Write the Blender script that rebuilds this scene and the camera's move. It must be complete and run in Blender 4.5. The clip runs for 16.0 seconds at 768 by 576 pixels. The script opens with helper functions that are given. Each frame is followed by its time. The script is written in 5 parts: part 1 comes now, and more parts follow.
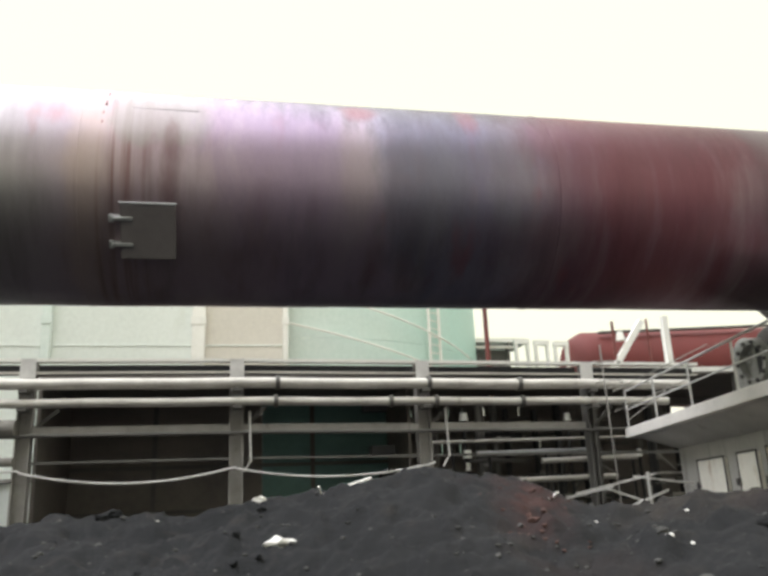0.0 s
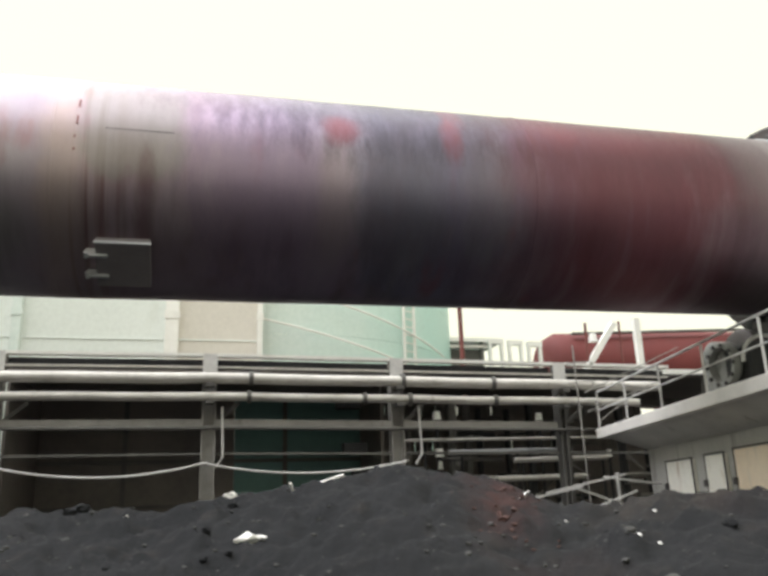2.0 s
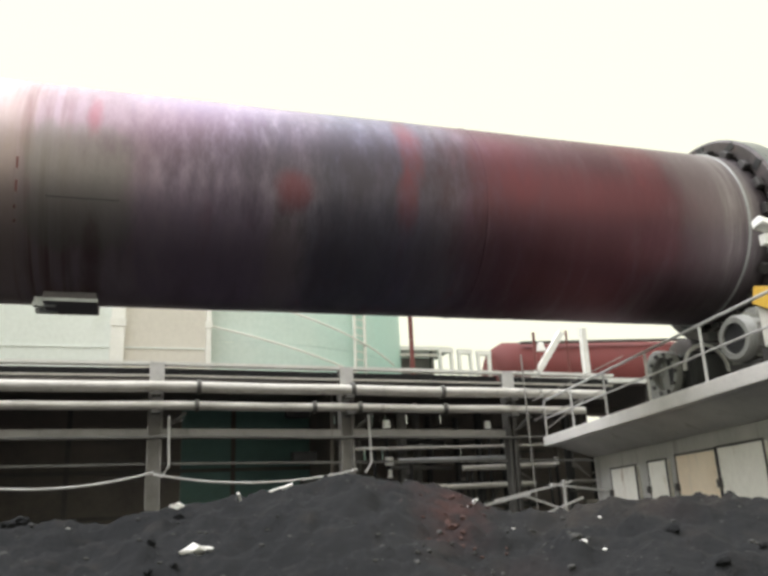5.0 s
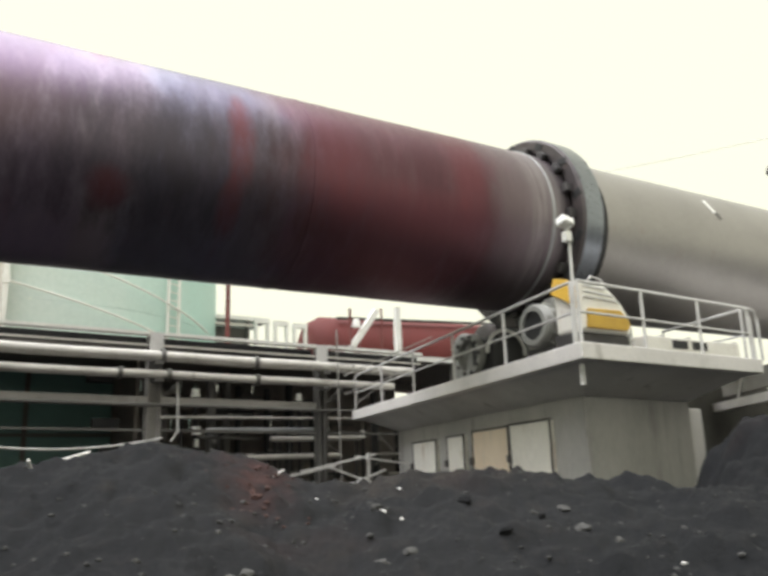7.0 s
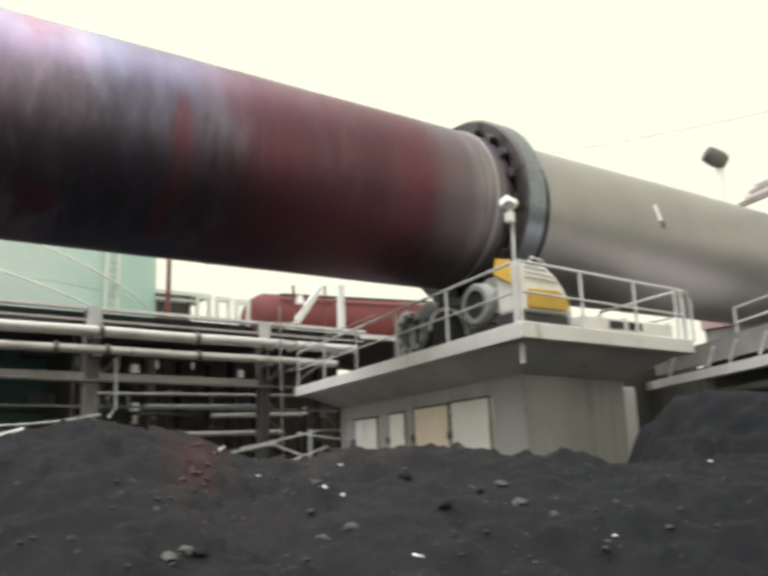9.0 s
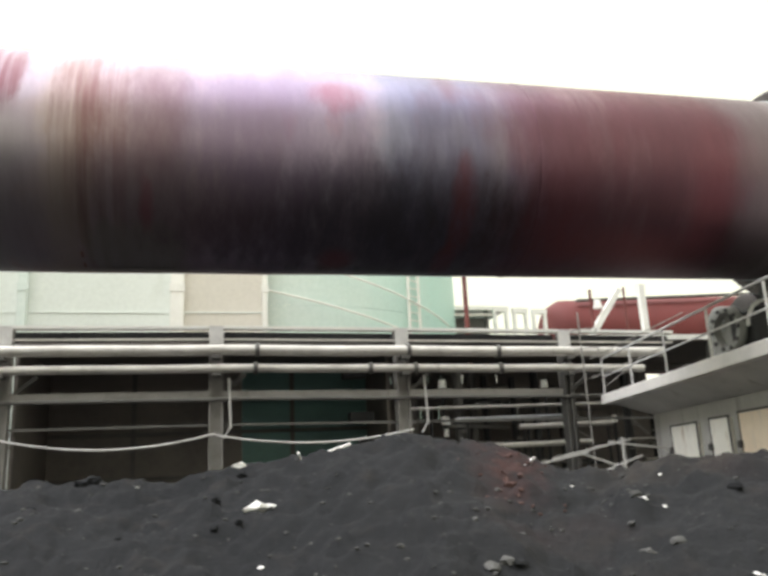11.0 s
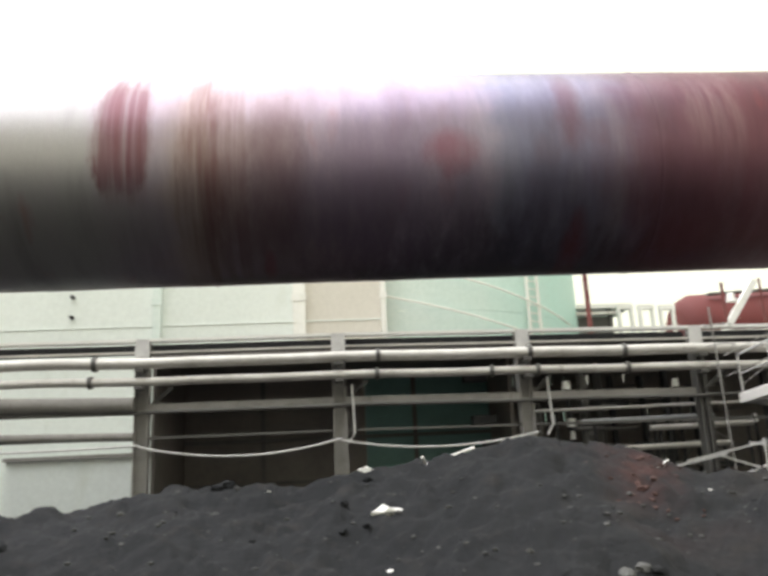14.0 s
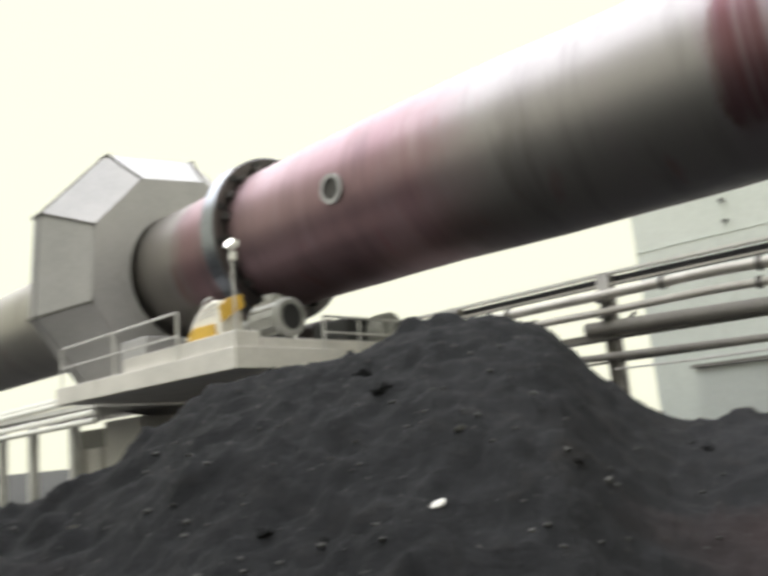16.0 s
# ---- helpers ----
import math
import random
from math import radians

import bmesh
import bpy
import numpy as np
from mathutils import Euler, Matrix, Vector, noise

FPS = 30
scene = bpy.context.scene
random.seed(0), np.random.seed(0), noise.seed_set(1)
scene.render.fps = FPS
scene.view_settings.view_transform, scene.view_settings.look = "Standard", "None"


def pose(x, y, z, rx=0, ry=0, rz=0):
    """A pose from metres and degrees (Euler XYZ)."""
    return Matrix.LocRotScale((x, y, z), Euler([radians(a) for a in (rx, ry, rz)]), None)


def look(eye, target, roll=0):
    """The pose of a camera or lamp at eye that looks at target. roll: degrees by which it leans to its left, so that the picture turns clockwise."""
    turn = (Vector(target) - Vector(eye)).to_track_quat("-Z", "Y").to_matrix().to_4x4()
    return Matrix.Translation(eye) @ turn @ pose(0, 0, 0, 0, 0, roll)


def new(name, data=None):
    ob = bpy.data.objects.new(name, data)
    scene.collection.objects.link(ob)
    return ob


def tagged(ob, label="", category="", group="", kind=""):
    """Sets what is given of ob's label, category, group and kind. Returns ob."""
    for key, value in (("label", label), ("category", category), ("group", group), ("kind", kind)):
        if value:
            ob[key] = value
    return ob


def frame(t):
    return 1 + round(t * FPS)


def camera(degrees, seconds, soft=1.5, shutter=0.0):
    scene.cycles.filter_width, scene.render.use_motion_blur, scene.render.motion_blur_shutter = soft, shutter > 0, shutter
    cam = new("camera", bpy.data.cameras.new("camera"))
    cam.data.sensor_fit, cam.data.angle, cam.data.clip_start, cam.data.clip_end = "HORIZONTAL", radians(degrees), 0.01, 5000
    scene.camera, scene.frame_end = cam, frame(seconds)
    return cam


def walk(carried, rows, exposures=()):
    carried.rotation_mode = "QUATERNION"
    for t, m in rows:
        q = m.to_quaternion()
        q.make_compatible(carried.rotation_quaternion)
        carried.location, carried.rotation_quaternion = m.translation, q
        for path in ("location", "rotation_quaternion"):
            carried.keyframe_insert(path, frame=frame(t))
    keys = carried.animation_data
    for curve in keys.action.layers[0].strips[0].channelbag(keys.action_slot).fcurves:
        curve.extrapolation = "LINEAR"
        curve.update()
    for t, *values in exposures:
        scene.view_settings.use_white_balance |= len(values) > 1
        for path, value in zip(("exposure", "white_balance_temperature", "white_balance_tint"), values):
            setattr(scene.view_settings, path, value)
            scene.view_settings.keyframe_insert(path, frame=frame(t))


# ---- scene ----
# ---------------------------------------------------------------- camera
cam = camera(52.78, 16.0, soft=3.4, shutter=0.5)
PATH = [
    (0.0, pose(0, 0, 1.6, 106.287, 2.402, -11.404)),
    (0.5, pose(0, 0, 1.6, 106.619, 2.247, -11.783)),
    (1.0, pose(0, 0, 1.6, 106.521, 2.056, -12.204)),
    (1.5, pose(0, 0, 1.6, 106.166, 1.987, -12.978)),
    (2.0, pose(0, 0, 1.6, 106.037, 1.833, -13.437)),
    (2.5, pose(0, 0, 1.6, 105.515, 1.986, -15.987)),
    (3.0, pose(0, 0, 1.6, 106.030, 2.191, -16.734)),
    (5.3, pose(0, 0, 1.6, 106.511, 2.509, -17.207)),
    (5.5, pose(0, 0, 1.6, 106.394, 2.408, -18.195)),
    (6.0, pose(0, 0, 1.6, 105.768, 1.926, -21.521)),
    (6.5, pose(0, 0, 1.6, 105.192, 1.871, -26.163)),
    (7.0, pose(0, 0, 1.6, 103.975, 1.889, -30.922)),
    (7.5, pose(0, 0, 1.6, 103.114, 1.398, -36.077)),
    (8.0, pose(0, 0, 1.6, 101.803, 1.302, -40.027)),
    (8.5, pose(0, 0, 1.6, 101.518, 1.396, -39.629)),
    (9.0, pose(0, 0, 1.6, 102.172, 1.988, -35.149)),
    (9.5, pose(0, 0, 1.6, 102.862, 2.930, -24.624)),
    (10.0, pose(0, 0, 1.6, 103.318, 2.272, -19.066)),
    (10.2, pose(0, 0, 1.6, 103.361, 2.421, -17.727)),
    (12.3, pose(0, 0, 1.6, 104.254, 2.087, -8.829)),
    (12.5, pose(0, 0, 1.6, 104.151, 2.193, -8.883)),
    (13.0, pose(0, 0, 1.6, 104.397, 1.991, -8.526)),
    (13.5, pose(0, 0, 1.6, 104.446, 2.158, -7.213)),
    (14.0, pose(0, 0, 1.6, 104.522, 2.744, -3.926)),
    (14.5, pose(0, 0, 1.6, 103.312, 2.555, 1.769)),
    (15.0, pose(0, 0, 1.6, 102.009, 3.034, 13.675)),
    (15.5, pose(0, 0, 1.6, 101.928, 4.792, 29.576)),
    (16.0, pose(0, 0, 1.6, 101.055, 5.182, 43.637)),
]
walk(cam, PATH, [(0.0, 0.02), (6.0, 0.0), (7.5, -0.08), (9.0, -0.08), (9.6, 0.06), (10.2, 0.16), (12.3, 0.14), (14.3, 0.16), (15.3, 0.04), (16.0, -0.1)])

# ---------------------------------------------------------------- sky and sun
world = bpy.data.worlds.new("overcast_sky")
scene.world = world
world.use_nodes = True
wn, wl = world.node_tree.nodes, world.node_tree.links
wn.clear()
sky = wn.new("ShaderNodeTexSky")
sky.sky_type = "NISHITA"
sky.sun_disc = False
sky.sun_elevation, sky.sun_rotation = radians(70), radians(-62)
sky.dust_density = 4.0
cloud = wn.new("ShaderNodeBackground")
cloud.inputs[0].default_value = (1.0, 0.995, 0.80, 1)
cloud.inputs[1].default_value = 1.2
clear = wn.new("ShaderNodeBackground")
clear.inputs[1].default_value = 0.1
wl.new(sky.outputs[0], clear.inputs[0])
both = wn.new("ShaderNodeMixShader")
both.inputs[0].default_value = 0.08
wl.new(cloud.outputs[0], both.inputs[1])
wl.new(clear.outputs[0], both.inputs[2])
wout = wn.new("ShaderNodeOutputWorld")
wl.new(both.outputs[0], wout.inputs[0])

sun_data = bpy.data.lights.new("sun", "SUN")
sun_data.energy, sun_data.angle, sun_data.color = 4.8, radians(80), (0.90, 0.91, 1.0)
sun = new("sun", sun_data)
sun.matrix_world = look((-13, 2, 40), (0, 0, 0))


# ---------------------------------------------------------------- materials
def nodes_of(name):
    m = bpy.data.materials.new(name)
    m.use_nodes = True
    nt = m.node_tree
    return m, nt.nodes, nt.links, nt.nodes["Principled BSDF"]


def noise_node(n, l, vec, scale, detail=5.0, rough=0.6):
    t = n.new("ShaderNodeTexNoise")
    t.inputs["Scale"].default_value = scale
    t.inputs["Detail"].default_value = detail
    t.inputs["Roughness"].default_value = rough
    l.new(vec, t.inputs["Vector"])
    return t.outputs["Fac"]


def ramp(n, l, fac, stops):
    r = n.new("ShaderNodeValToRGB")
    e = r.color_ramp.elements
    e[0].position, e[0].color = stops[0][0], (*stops[0][1], 1)
    e[1].position, e[1].color = stops[-1][0], (*stops[-1][1], 1)
    for p, c in stops[1:-1]:
        k = e.new(p)
        k.color = (*c, 1)
    l.new(fac, r.inputs[0])
    return r.outputs[0]


def mix(n, l, fac, a, b, kind="MIX"):
    m = n.new("ShaderNodeMix")
    m.data_type, m.blend_type = "RGBA", kind
    for sock, v in ((m.inputs[0], fac), (m.inputs[6], a), (m.inputs[7], b)):
        if isinstance(v, (int, float)):
            sock.default_value = v
        elif isinstance(v, tuple):
            sock.default_value = (*v, 1)
        else:
            l.new(v, sock)
    return m.outputs[2]


def stretched(n, l, x, y, z, rand=True):
    c = n.new("ShaderNodeTexCoord")
    m = n.new("ShaderNodeMapping")
    m.inputs["Scale"].default_value = (x, y, z)
    l.new(c.outputs["Object"], m.inputs["Vector"])
    if rand:
        o = n.new("ShaderNodeObjectInfo")
        v = n.new("ShaderNodeVectorMath")
        v.operation = "SCALE"
        v.inputs[0].default_value = (37.0, 19.0, 53.0)
        l.new(o.outputs["Random"], v.inputs["Scale"])
        l.new(v.outputs[0], m.inputs["Location"])
    return m.outputs[0]


def surface(name, base, dark, rough=0.7, metal=0.0, grain=9.0, patch=0.8, bump=0.25, stain=None, stain_at=0.6, stretch=(1, 1, 1)):
    """Base colour broken by large patches, fine grain and, where given, a stain with soft edges."""
    m, n, l, b = nodes_of(name)
    vec = stretched(n, l, *stretch)
    big = noise_node(n, l, vec, patch, 4, 0.6)
    fine = noise_node(n, l, vec, grain, 8, 0.7)
    col = ramp(n, l, big, [(0.3, dark), (0.65, base)])
    col = mix(n, l, ramp(n, l, fine, [(0.3, (0, 0, 0)), (0.75, (0.45, 0.45, 0.45))]), col, tuple(min(1, c * 1.25) for c in base))
    if stain:
        vec2 = stretched(n, l, stretch[0] * 1.3, stretch[1] * 1.3, stretch[2] * 0.35)
        st = noise_node(n, l, vec2, patch * 2.2, 6, 0.65)
        col = mix(n, l, ramp(n, l, st, [(stain_at, (0, 0, 0)), (min(0.99, stain_at + 0.16), (0.85, 0.85, 0.85))]), col, stain)
    l.new(col, b.inputs["Base Color"])
    rr = n.new("ShaderNodeMapRange")
    rr.inputs[3].default_value, rr.inputs[4].default_value = rough - 0.12, min(1, rough + 0.12)
    l.new(fine, rr.inputs[0])
    l.new(rr.outputs[0], b.inputs["Roughness"])
    b.inputs["Metallic"].default_value = metal
    if bump:
        bp = n.new("ShaderNodeBump")
        bp.inputs["Strength"].default_value = bump
        bp.inputs["Distance"].default_value = 0.02
        l.new(fine, bp.inputs["Height"])
        l.new(bp.outputs[0], b.inputs["Normal"])
    return m


def sep_range(n, l, value, lo, hi):
    m = n.new("ShaderNodeMapRange")
    m.inputs[1].default_value, m.inputs[2].default_value = lo, hi
    l.new(value, m.inputs[0])
    return m.outputs[0]


def kiln_paint():
    """Shell plates discoloured by heat: soft bands along the barrel, streaked round it."""
    m, n, l, b = nodes_of("heat_tinted_shell_steel")
    tc = n.new("ShaderNodeTexCoord")
    sep = n.new("ShaderNodeSeparateXYZ")
    l.new(tc.outputs["Object"], sep.inputs[0])
    streak = noise_node(n, l, stretched(n, l, 1.6, 0.22, 0.22, False), 1.0, 7, 0.62)
    blot = noise_node(n, l, stretched(n, l, 0.55, 0.6, 0.6, False), 1.0, 6, 0.62)
    fine = noise_node(n, l, stretched(n, l, 5, 2, 2, False), 2.0, 8, 0.7)
    add = n.new("ShaderNodeMath")
    add.operation = "MULTIPLY_ADD"
    add.inputs[1].default_value, add.inputs[2].default_value = 2.4, -1.2
    l.new(blot, add.inputs[0])
    pos = n.new("ShaderNodeMath")
    pos.operation = "ADD"
    l.new(sep.outputs[0], pos.inputs[0])
    l.new(add.outputs[0], pos.inputs[1])
    mp = n.new("ShaderNodeMapRange")
    mp.inputs[1].default_value, mp.inputs[2].default_value = -26, 26
    l.new(pos.outputs[0], mp.inputs[0])
    band = lambda x: (x + 26) / 52
    col = ramp(n, l, mp.outputs[0], [
        (band(-24), (0.342, 0.325, 0.302)), (band(-19.5), (0.308, 0.285, 0.274)), (band(-18.9), (0.283, 0.195, 0.210)), (band(-10.5), (0.262, 0.168, 0.190)),
        (band(-8.2), (0.322, 0.302, 0.306)), (band(-4.1), (0.322, 0.306, 0.308)), (band(-2.8), (0.304, 0.255, 0.295)),
        (band(-2.3), (0.335, 0.260, 0.268)), (band(-1.5), (0.275, 0.213, 0.238)), (band(-0.8), (0.290, 0.228, 0.262)),
        (band(0.4), (0.290, 0.225, 0.275)), (band(1.2), (0.280, 0.222, 0.290)), (band(2.7), (0.262, 0.210, 0.276)), (band(3.3), (0.178, 0.170, 0.241)),
        (band(4.8), (0.173, 0.152, 0.220)), (band(5.8), (0.161, 0.095, 0.132)), (band(7.5), (0.165, 0.066, 0.085)), (band(9.8), (0.150, 0.062, 0.078)),
        (band(10.7), (0.165, 0.108, 0.128)), (band(12.2), (0.190, 0.155, 0.175)), (band(13.6), (0.130, 0.125, 0.130)), (band(14.6), (0.250, 0.232, 0.228)), (band(19), (0.315, 0.297, 0.290)), (band(25), (0.41, 0.395, 0.38))])
    # burnt maroon patch with fine rings near the first seam
    cross = n.new("ShaderNodeVectorMath")
    cross.operation = "DOT_PRODUCT"
    cross.inputs[1].default_value = (0.0, 0.495, -0.087)
    l.new(tc.outputs["Object"], cross.inputs[0])
    fine_rings = noise_node(n, l, stretched(n, l, 7.0, 0.15, 0.15, False), 1.0, 4, 0.6)
    window = ramp(n, l, sep_range(n, l, sep.outputs[0], -4.2, -2.6), [(0.28, (0, 0, 0)), (0.36, (1, 1, 1)), (0.74, (1, 1, 1)), (0.82, (0, 0, 0))])
    side = ramp(n, l, cross.outputs["Value"], [(0.25, (0, 0, 0)), (0.55, (1, 1, 1))])
    rings = ramp(n, l, fine_rings, [(0.36, (0.3, 0.3, 0.3)), (0.58, (0.95, 0.95, 0.95))])
    mask = mix(n, l, 1.0, mix(n, l, 1.0, window, side, "MULTIPLY"), rings, "MULTIPLY")
    col = mix(n, l, mask, col, (0.15, 0.07, 0.085))
    ring2 = mix(n, l, 1.0, ramp(n, l, sep_range(n, l, sep.outputs[0], -2.5, -0.5), [(0.1, (0, 0, 0)), (0.25, (1, 1, 1)), (0.45, (1, 1, 1)), (0.75, (0, 0, 0))]), ramp(n, l, fine_rings, [(0.48, (0, 0, 0)), (0.62, (0.75, 0.75, 0.75))]), "MULTIPLY")
    col = mix(n, l, ring2, col, (0.16, 0.085, 0.085))
    # uneven pale and burnt patches over the hot zone
    patchy = noise_node(n, l, stretched(n, l, 1.0, 0.38, 0.38, False), 1.1, 4, 0.5)
    zone = ramp(n, l, sep_range(n, l, sep.outputs[0], -4.0, 14.0), [(0.05, (0, 0, 0)), (0.14, (1, 1, 1)), (0.5, (1, 1, 1)), (0.62, (0.3, 0.3, 0.3)), (0.97, (0, 0, 0))])
    inside = lambda fac: mix(n, l, 1.0, fac, zone, "MULTIPLY")
    col = mix(n, l, inside(ramp(n, l, patchy, [(0.50, (0, 0, 0)), (0.75, (0.45, 0.45, 0.45))])), col, mix(n, l, 1.0, col, (0.24, 0.22, 0.23), "SCREEN"))
    col = mix(n, l, inside(ramp(n, l, patchy, [(0.28, (0.6, 0.6, 0.6)), (0.46, (0, 0, 0))])), col, (0.15, 0.08, 0.095))
    worn = ramp(n, l, sep_range(n, l, sep.outputs[0], 13.0, 15.0), [(0.2, (1, 1, 1)), (0.8, (0.12, 0.12, 0.12))])
    only = lambda fac: mix(n, l, 1.0, fac, worn, "MULTIPLY")
    col = mix(n, l, only(ramp(n, l, streak, [(0.34, (0.5, 0.5, 0.5)), (0.5, (0, 0, 0))])), col, mix(n, l, 0.5, col, (0.035, 0.025, 0.03)))
    col = mix(n, l, only(ramp(n, l, streak, [(0.54, (0, 0, 0)), (0.74, (0.35, 0.35, 0.35))])), col, (0.33, 0.28, 0.31))
    rust = noise_node(n, l, stretched(n, l, 0.9, 0.3, 0.3, False), 1.7, 4, 0.5)
    col = mix(n, l, only(ramp(n, l, rust, [(0.64, (0, 0, 0)), (0.76, (0.4, 0.4, 0.4))])), col, (0.27, 0.075, 0.08))
    # burnt spots, streaks, plates and broad dark patches, placed along the barrel (m) and round it (degrees)
    flip = n.new("ShaderNodeMath")
    flip.operation = "MULTIPLY"
    flip.inputs[1].default_value = -1.0
    l.new(sep.outputs[1], flip.inputs[0])
    turn = n.new("ShaderNodeMath")
    turn.operation = "ARCTAN2"
    l.new(sep.outputs[2], turn.inputs[0])
    l.new(flip.outputs[0], turn.inputs[1])
    wrap = n.new("ShaderNodeMath")
    wrap.operation = "WRAP"
    wrap.inputs[1].default_value, wrap.inputs[2].default_value = radians(250), radians(-110)
    l.new(turn.outputs[0], wrap.inputs[0])
    ragged = noise_node(n, l, stretched(n, l, 3.4, 1.1, 1.1, False), 1.0, 7, 0.72)
    lines = noise_node(n, l, stretched(n, l, 6.0, 0.35, 0.35, False), 1.0, 5, 0.65)

    def spot(col, x, deg, wide, tall, colour, amount, edge=0.5, lined=0.0):
        def away(value, mid, half):
            m2 = n.new("ShaderNodeMath")
            m2.operation = "SUBTRACT"
            m2.inputs[1].default_value = mid
            l.new(value, m2.inputs[0])
            m3 = n.new("ShaderNodeMath")
            m3.operation = "DIVIDE"
            m3.inputs[1].default_value = half
            l.new(m2.outputs[0], m3.inputs[0])
            m4 = n.new("ShaderNodeMath")
            m4.operation = "POWER"
            m4.inputs[1].default_value = 4.0 if edge < 0.3 else 2.0
            m5 = n.new("ShaderNodeMath")
            m5.operation = "ABSOLUTE"
            l.new(m3.outputs[0], m5.inputs[0])
            l.new(m5.outputs[0], m4.inputs[0])
            return m4.outputs[0]
        tot = n.new("ShaderNodeMath")
        l.new(away(sep.outputs[0], x, wide), tot.inputs[0])
        l.new(away(wrap.outputs[0], radians(deg), radians(tall)), tot.inputs[1])
        rag = n.new("ShaderNodeMath")
        rag.operation = "MULTIPLY_ADD"
        rag.inputs[1].default_value = 3.6
        l.new(ragged, rag.inputs[0])
        l.new(tot.outputs[0], rag.inputs[2])
        fac = n.new("ShaderNodeMapRange")
        fac.interpolation_type = "SMOOTHSTEP"
        fac.inputs[1].default_value, fac.inputs[2].default_value = 2.65 - 1.9 * edge, 2.65 + 1.9 * edge
        fac.inputs[3].default_value, fac.inputs[4].default_value = amount, 0.0
        l.new(rag.outputs[0], fac.inputs[0])
        out = fac.outputs[0]
        if lined:
            out = mix(n, l, 1.0, out, ramp(n, l, lines, [(0.5 - 0.14 * lined, (0, 0, 0)), (0.5 + 0.1 * lined, (1, 1, 1))]), "MULTIPLY")
        return mix(n, l, out, col, colour)
    red, maroon = (0.23, 0.06, 0.072), (0.13, 0.05, 0.06)
    for row in (
            (-1.15, 38, 0.9, 32, (0.235, 0.222, 0.212), 0.65, 0.25),
            (0.95, 24, 1.25, 75, (0.215, 0.155, 0.235), 0.6),
            (2.3, 8, 0.34, 40, (0.29, 0.235, 0.255), 0.6),
            (3.5, 10, 0.9, 70, (0.135, 0.125, 0.158), 0.65),
            (5.15, 40, 0.55, 80, (0.185, 0.178, 0.205), 0.45),
            # broad dark patch: the barrel's low shade, put into the colour
            (3.3, 64, 3.2, 36, (0.07, 0.06, 0.075), 0.85, 0.6),
            (-0.2, 84, 1.6, 30, (0.16, 0.10, 0.115), 0.5, 0.7),
            (0.9, 124, 1.7, 38, (0.195, 0.145, 0.215), 0.7),
            (8.2, 66, 2.9, 46, (0.085, 0.043, 0.052), 0.8, 0.6),
            (7.6, 30, 1.8, 42, (0.155, 0.07, 0.085), 0.55, 0.7),
            (11.3, 90, 0.85, 90, (0.17, 0.14, 0.15), 0.6),
            (12.0, 80, 0.5, 120, (0.36, 0.33, 0.34), 0.6, 0.5, 0.9),
            (-3.35, 156, 0.52, 32, (0.145, 0.065, 0.075), 0.85, 0.25, 1.2),
            (-2.2, 113, 0.42, 62, (0.34, 0.28, 0.262), 0.65, 0.5),
            (-2.05, 123, 0.40, 60, (0.14, 0.07, 0.07), 0.75, 0.6, 1.3),
            (-1.75, 139, 0.5, 40, (0.17, 0.09, 0.09), 0.75, 0.6, 1.3),
            (-0.72, 139, 0.45, 40, (0.165, 0.10, 0.11), 0.65, 0.7),
            (-2.3, 12, 0.3, 95, (0.36, 0.29, 0.275), 0.5, 0.4),
            (-0.93, -8, 0.16, 28, (0.11, 0.05, 0.053), 0.55, 0.6),
            (-0.95, 77, 0.12, 14, red, 0.5, 0.6),
            (2.4, 42, 0.32, 10, red, 0.5, 0.7),
            (2.28, 141, 0.42, 11, red, 0.5, 0.7),
            (4.5, 42, 0.2, 16, red, 0.4, 0.6),
            (4.62, 79, 0.24, 24, red, 0.5, 0.7),
            (4.5, 170, 0.25, 26, maroon, 0.55, 0.6),
            (6.55, 74, 0.6, 28, red, 0.35, 0.9),
            (9.75, 94, 0.4, 36, red, 0.38, 0.9),
            (8.3, 55, 1.6, 14, red, 0.3, 0.9),
            (7.2, 158, 0.5, 24, (0.42, 0.30, 0.31), 0.55, 0.6, 1.0),
            (7.9, 126, 2.3, 34, (0.125, 0.06, 0.075), 0.7, 0.7),
            (-10.4, 184, 0.4, 24, (0.42, 0.34, 0.34), 0.5, 0.6, 1.0),
            (-19.2, 200, 0.65, 130, (0.25, 0.15, 0.165), 0.8)):
        col = spot(col, *row)
    l.new(col, b.inputs["Base Color"])
    b.inputs["Metallic"].default_value = 0.88
    l.new(ramp(n, l, fine, [(0.3, (0.38, 0.38, 0.38)), (0.7, (0.50, 0.50, 0.50))]), b.inputs["Roughness"])
    bp = n.new("ShaderNodeBump")
    bp.inputs["Strength"].default_value, bp.inputs["Distance"].default_value = 0.2, 0.03
    l.new(fine, bp.inputs["Height"])
    l.new(bp.outputs[0], b.inputs["Normal"])
    return m


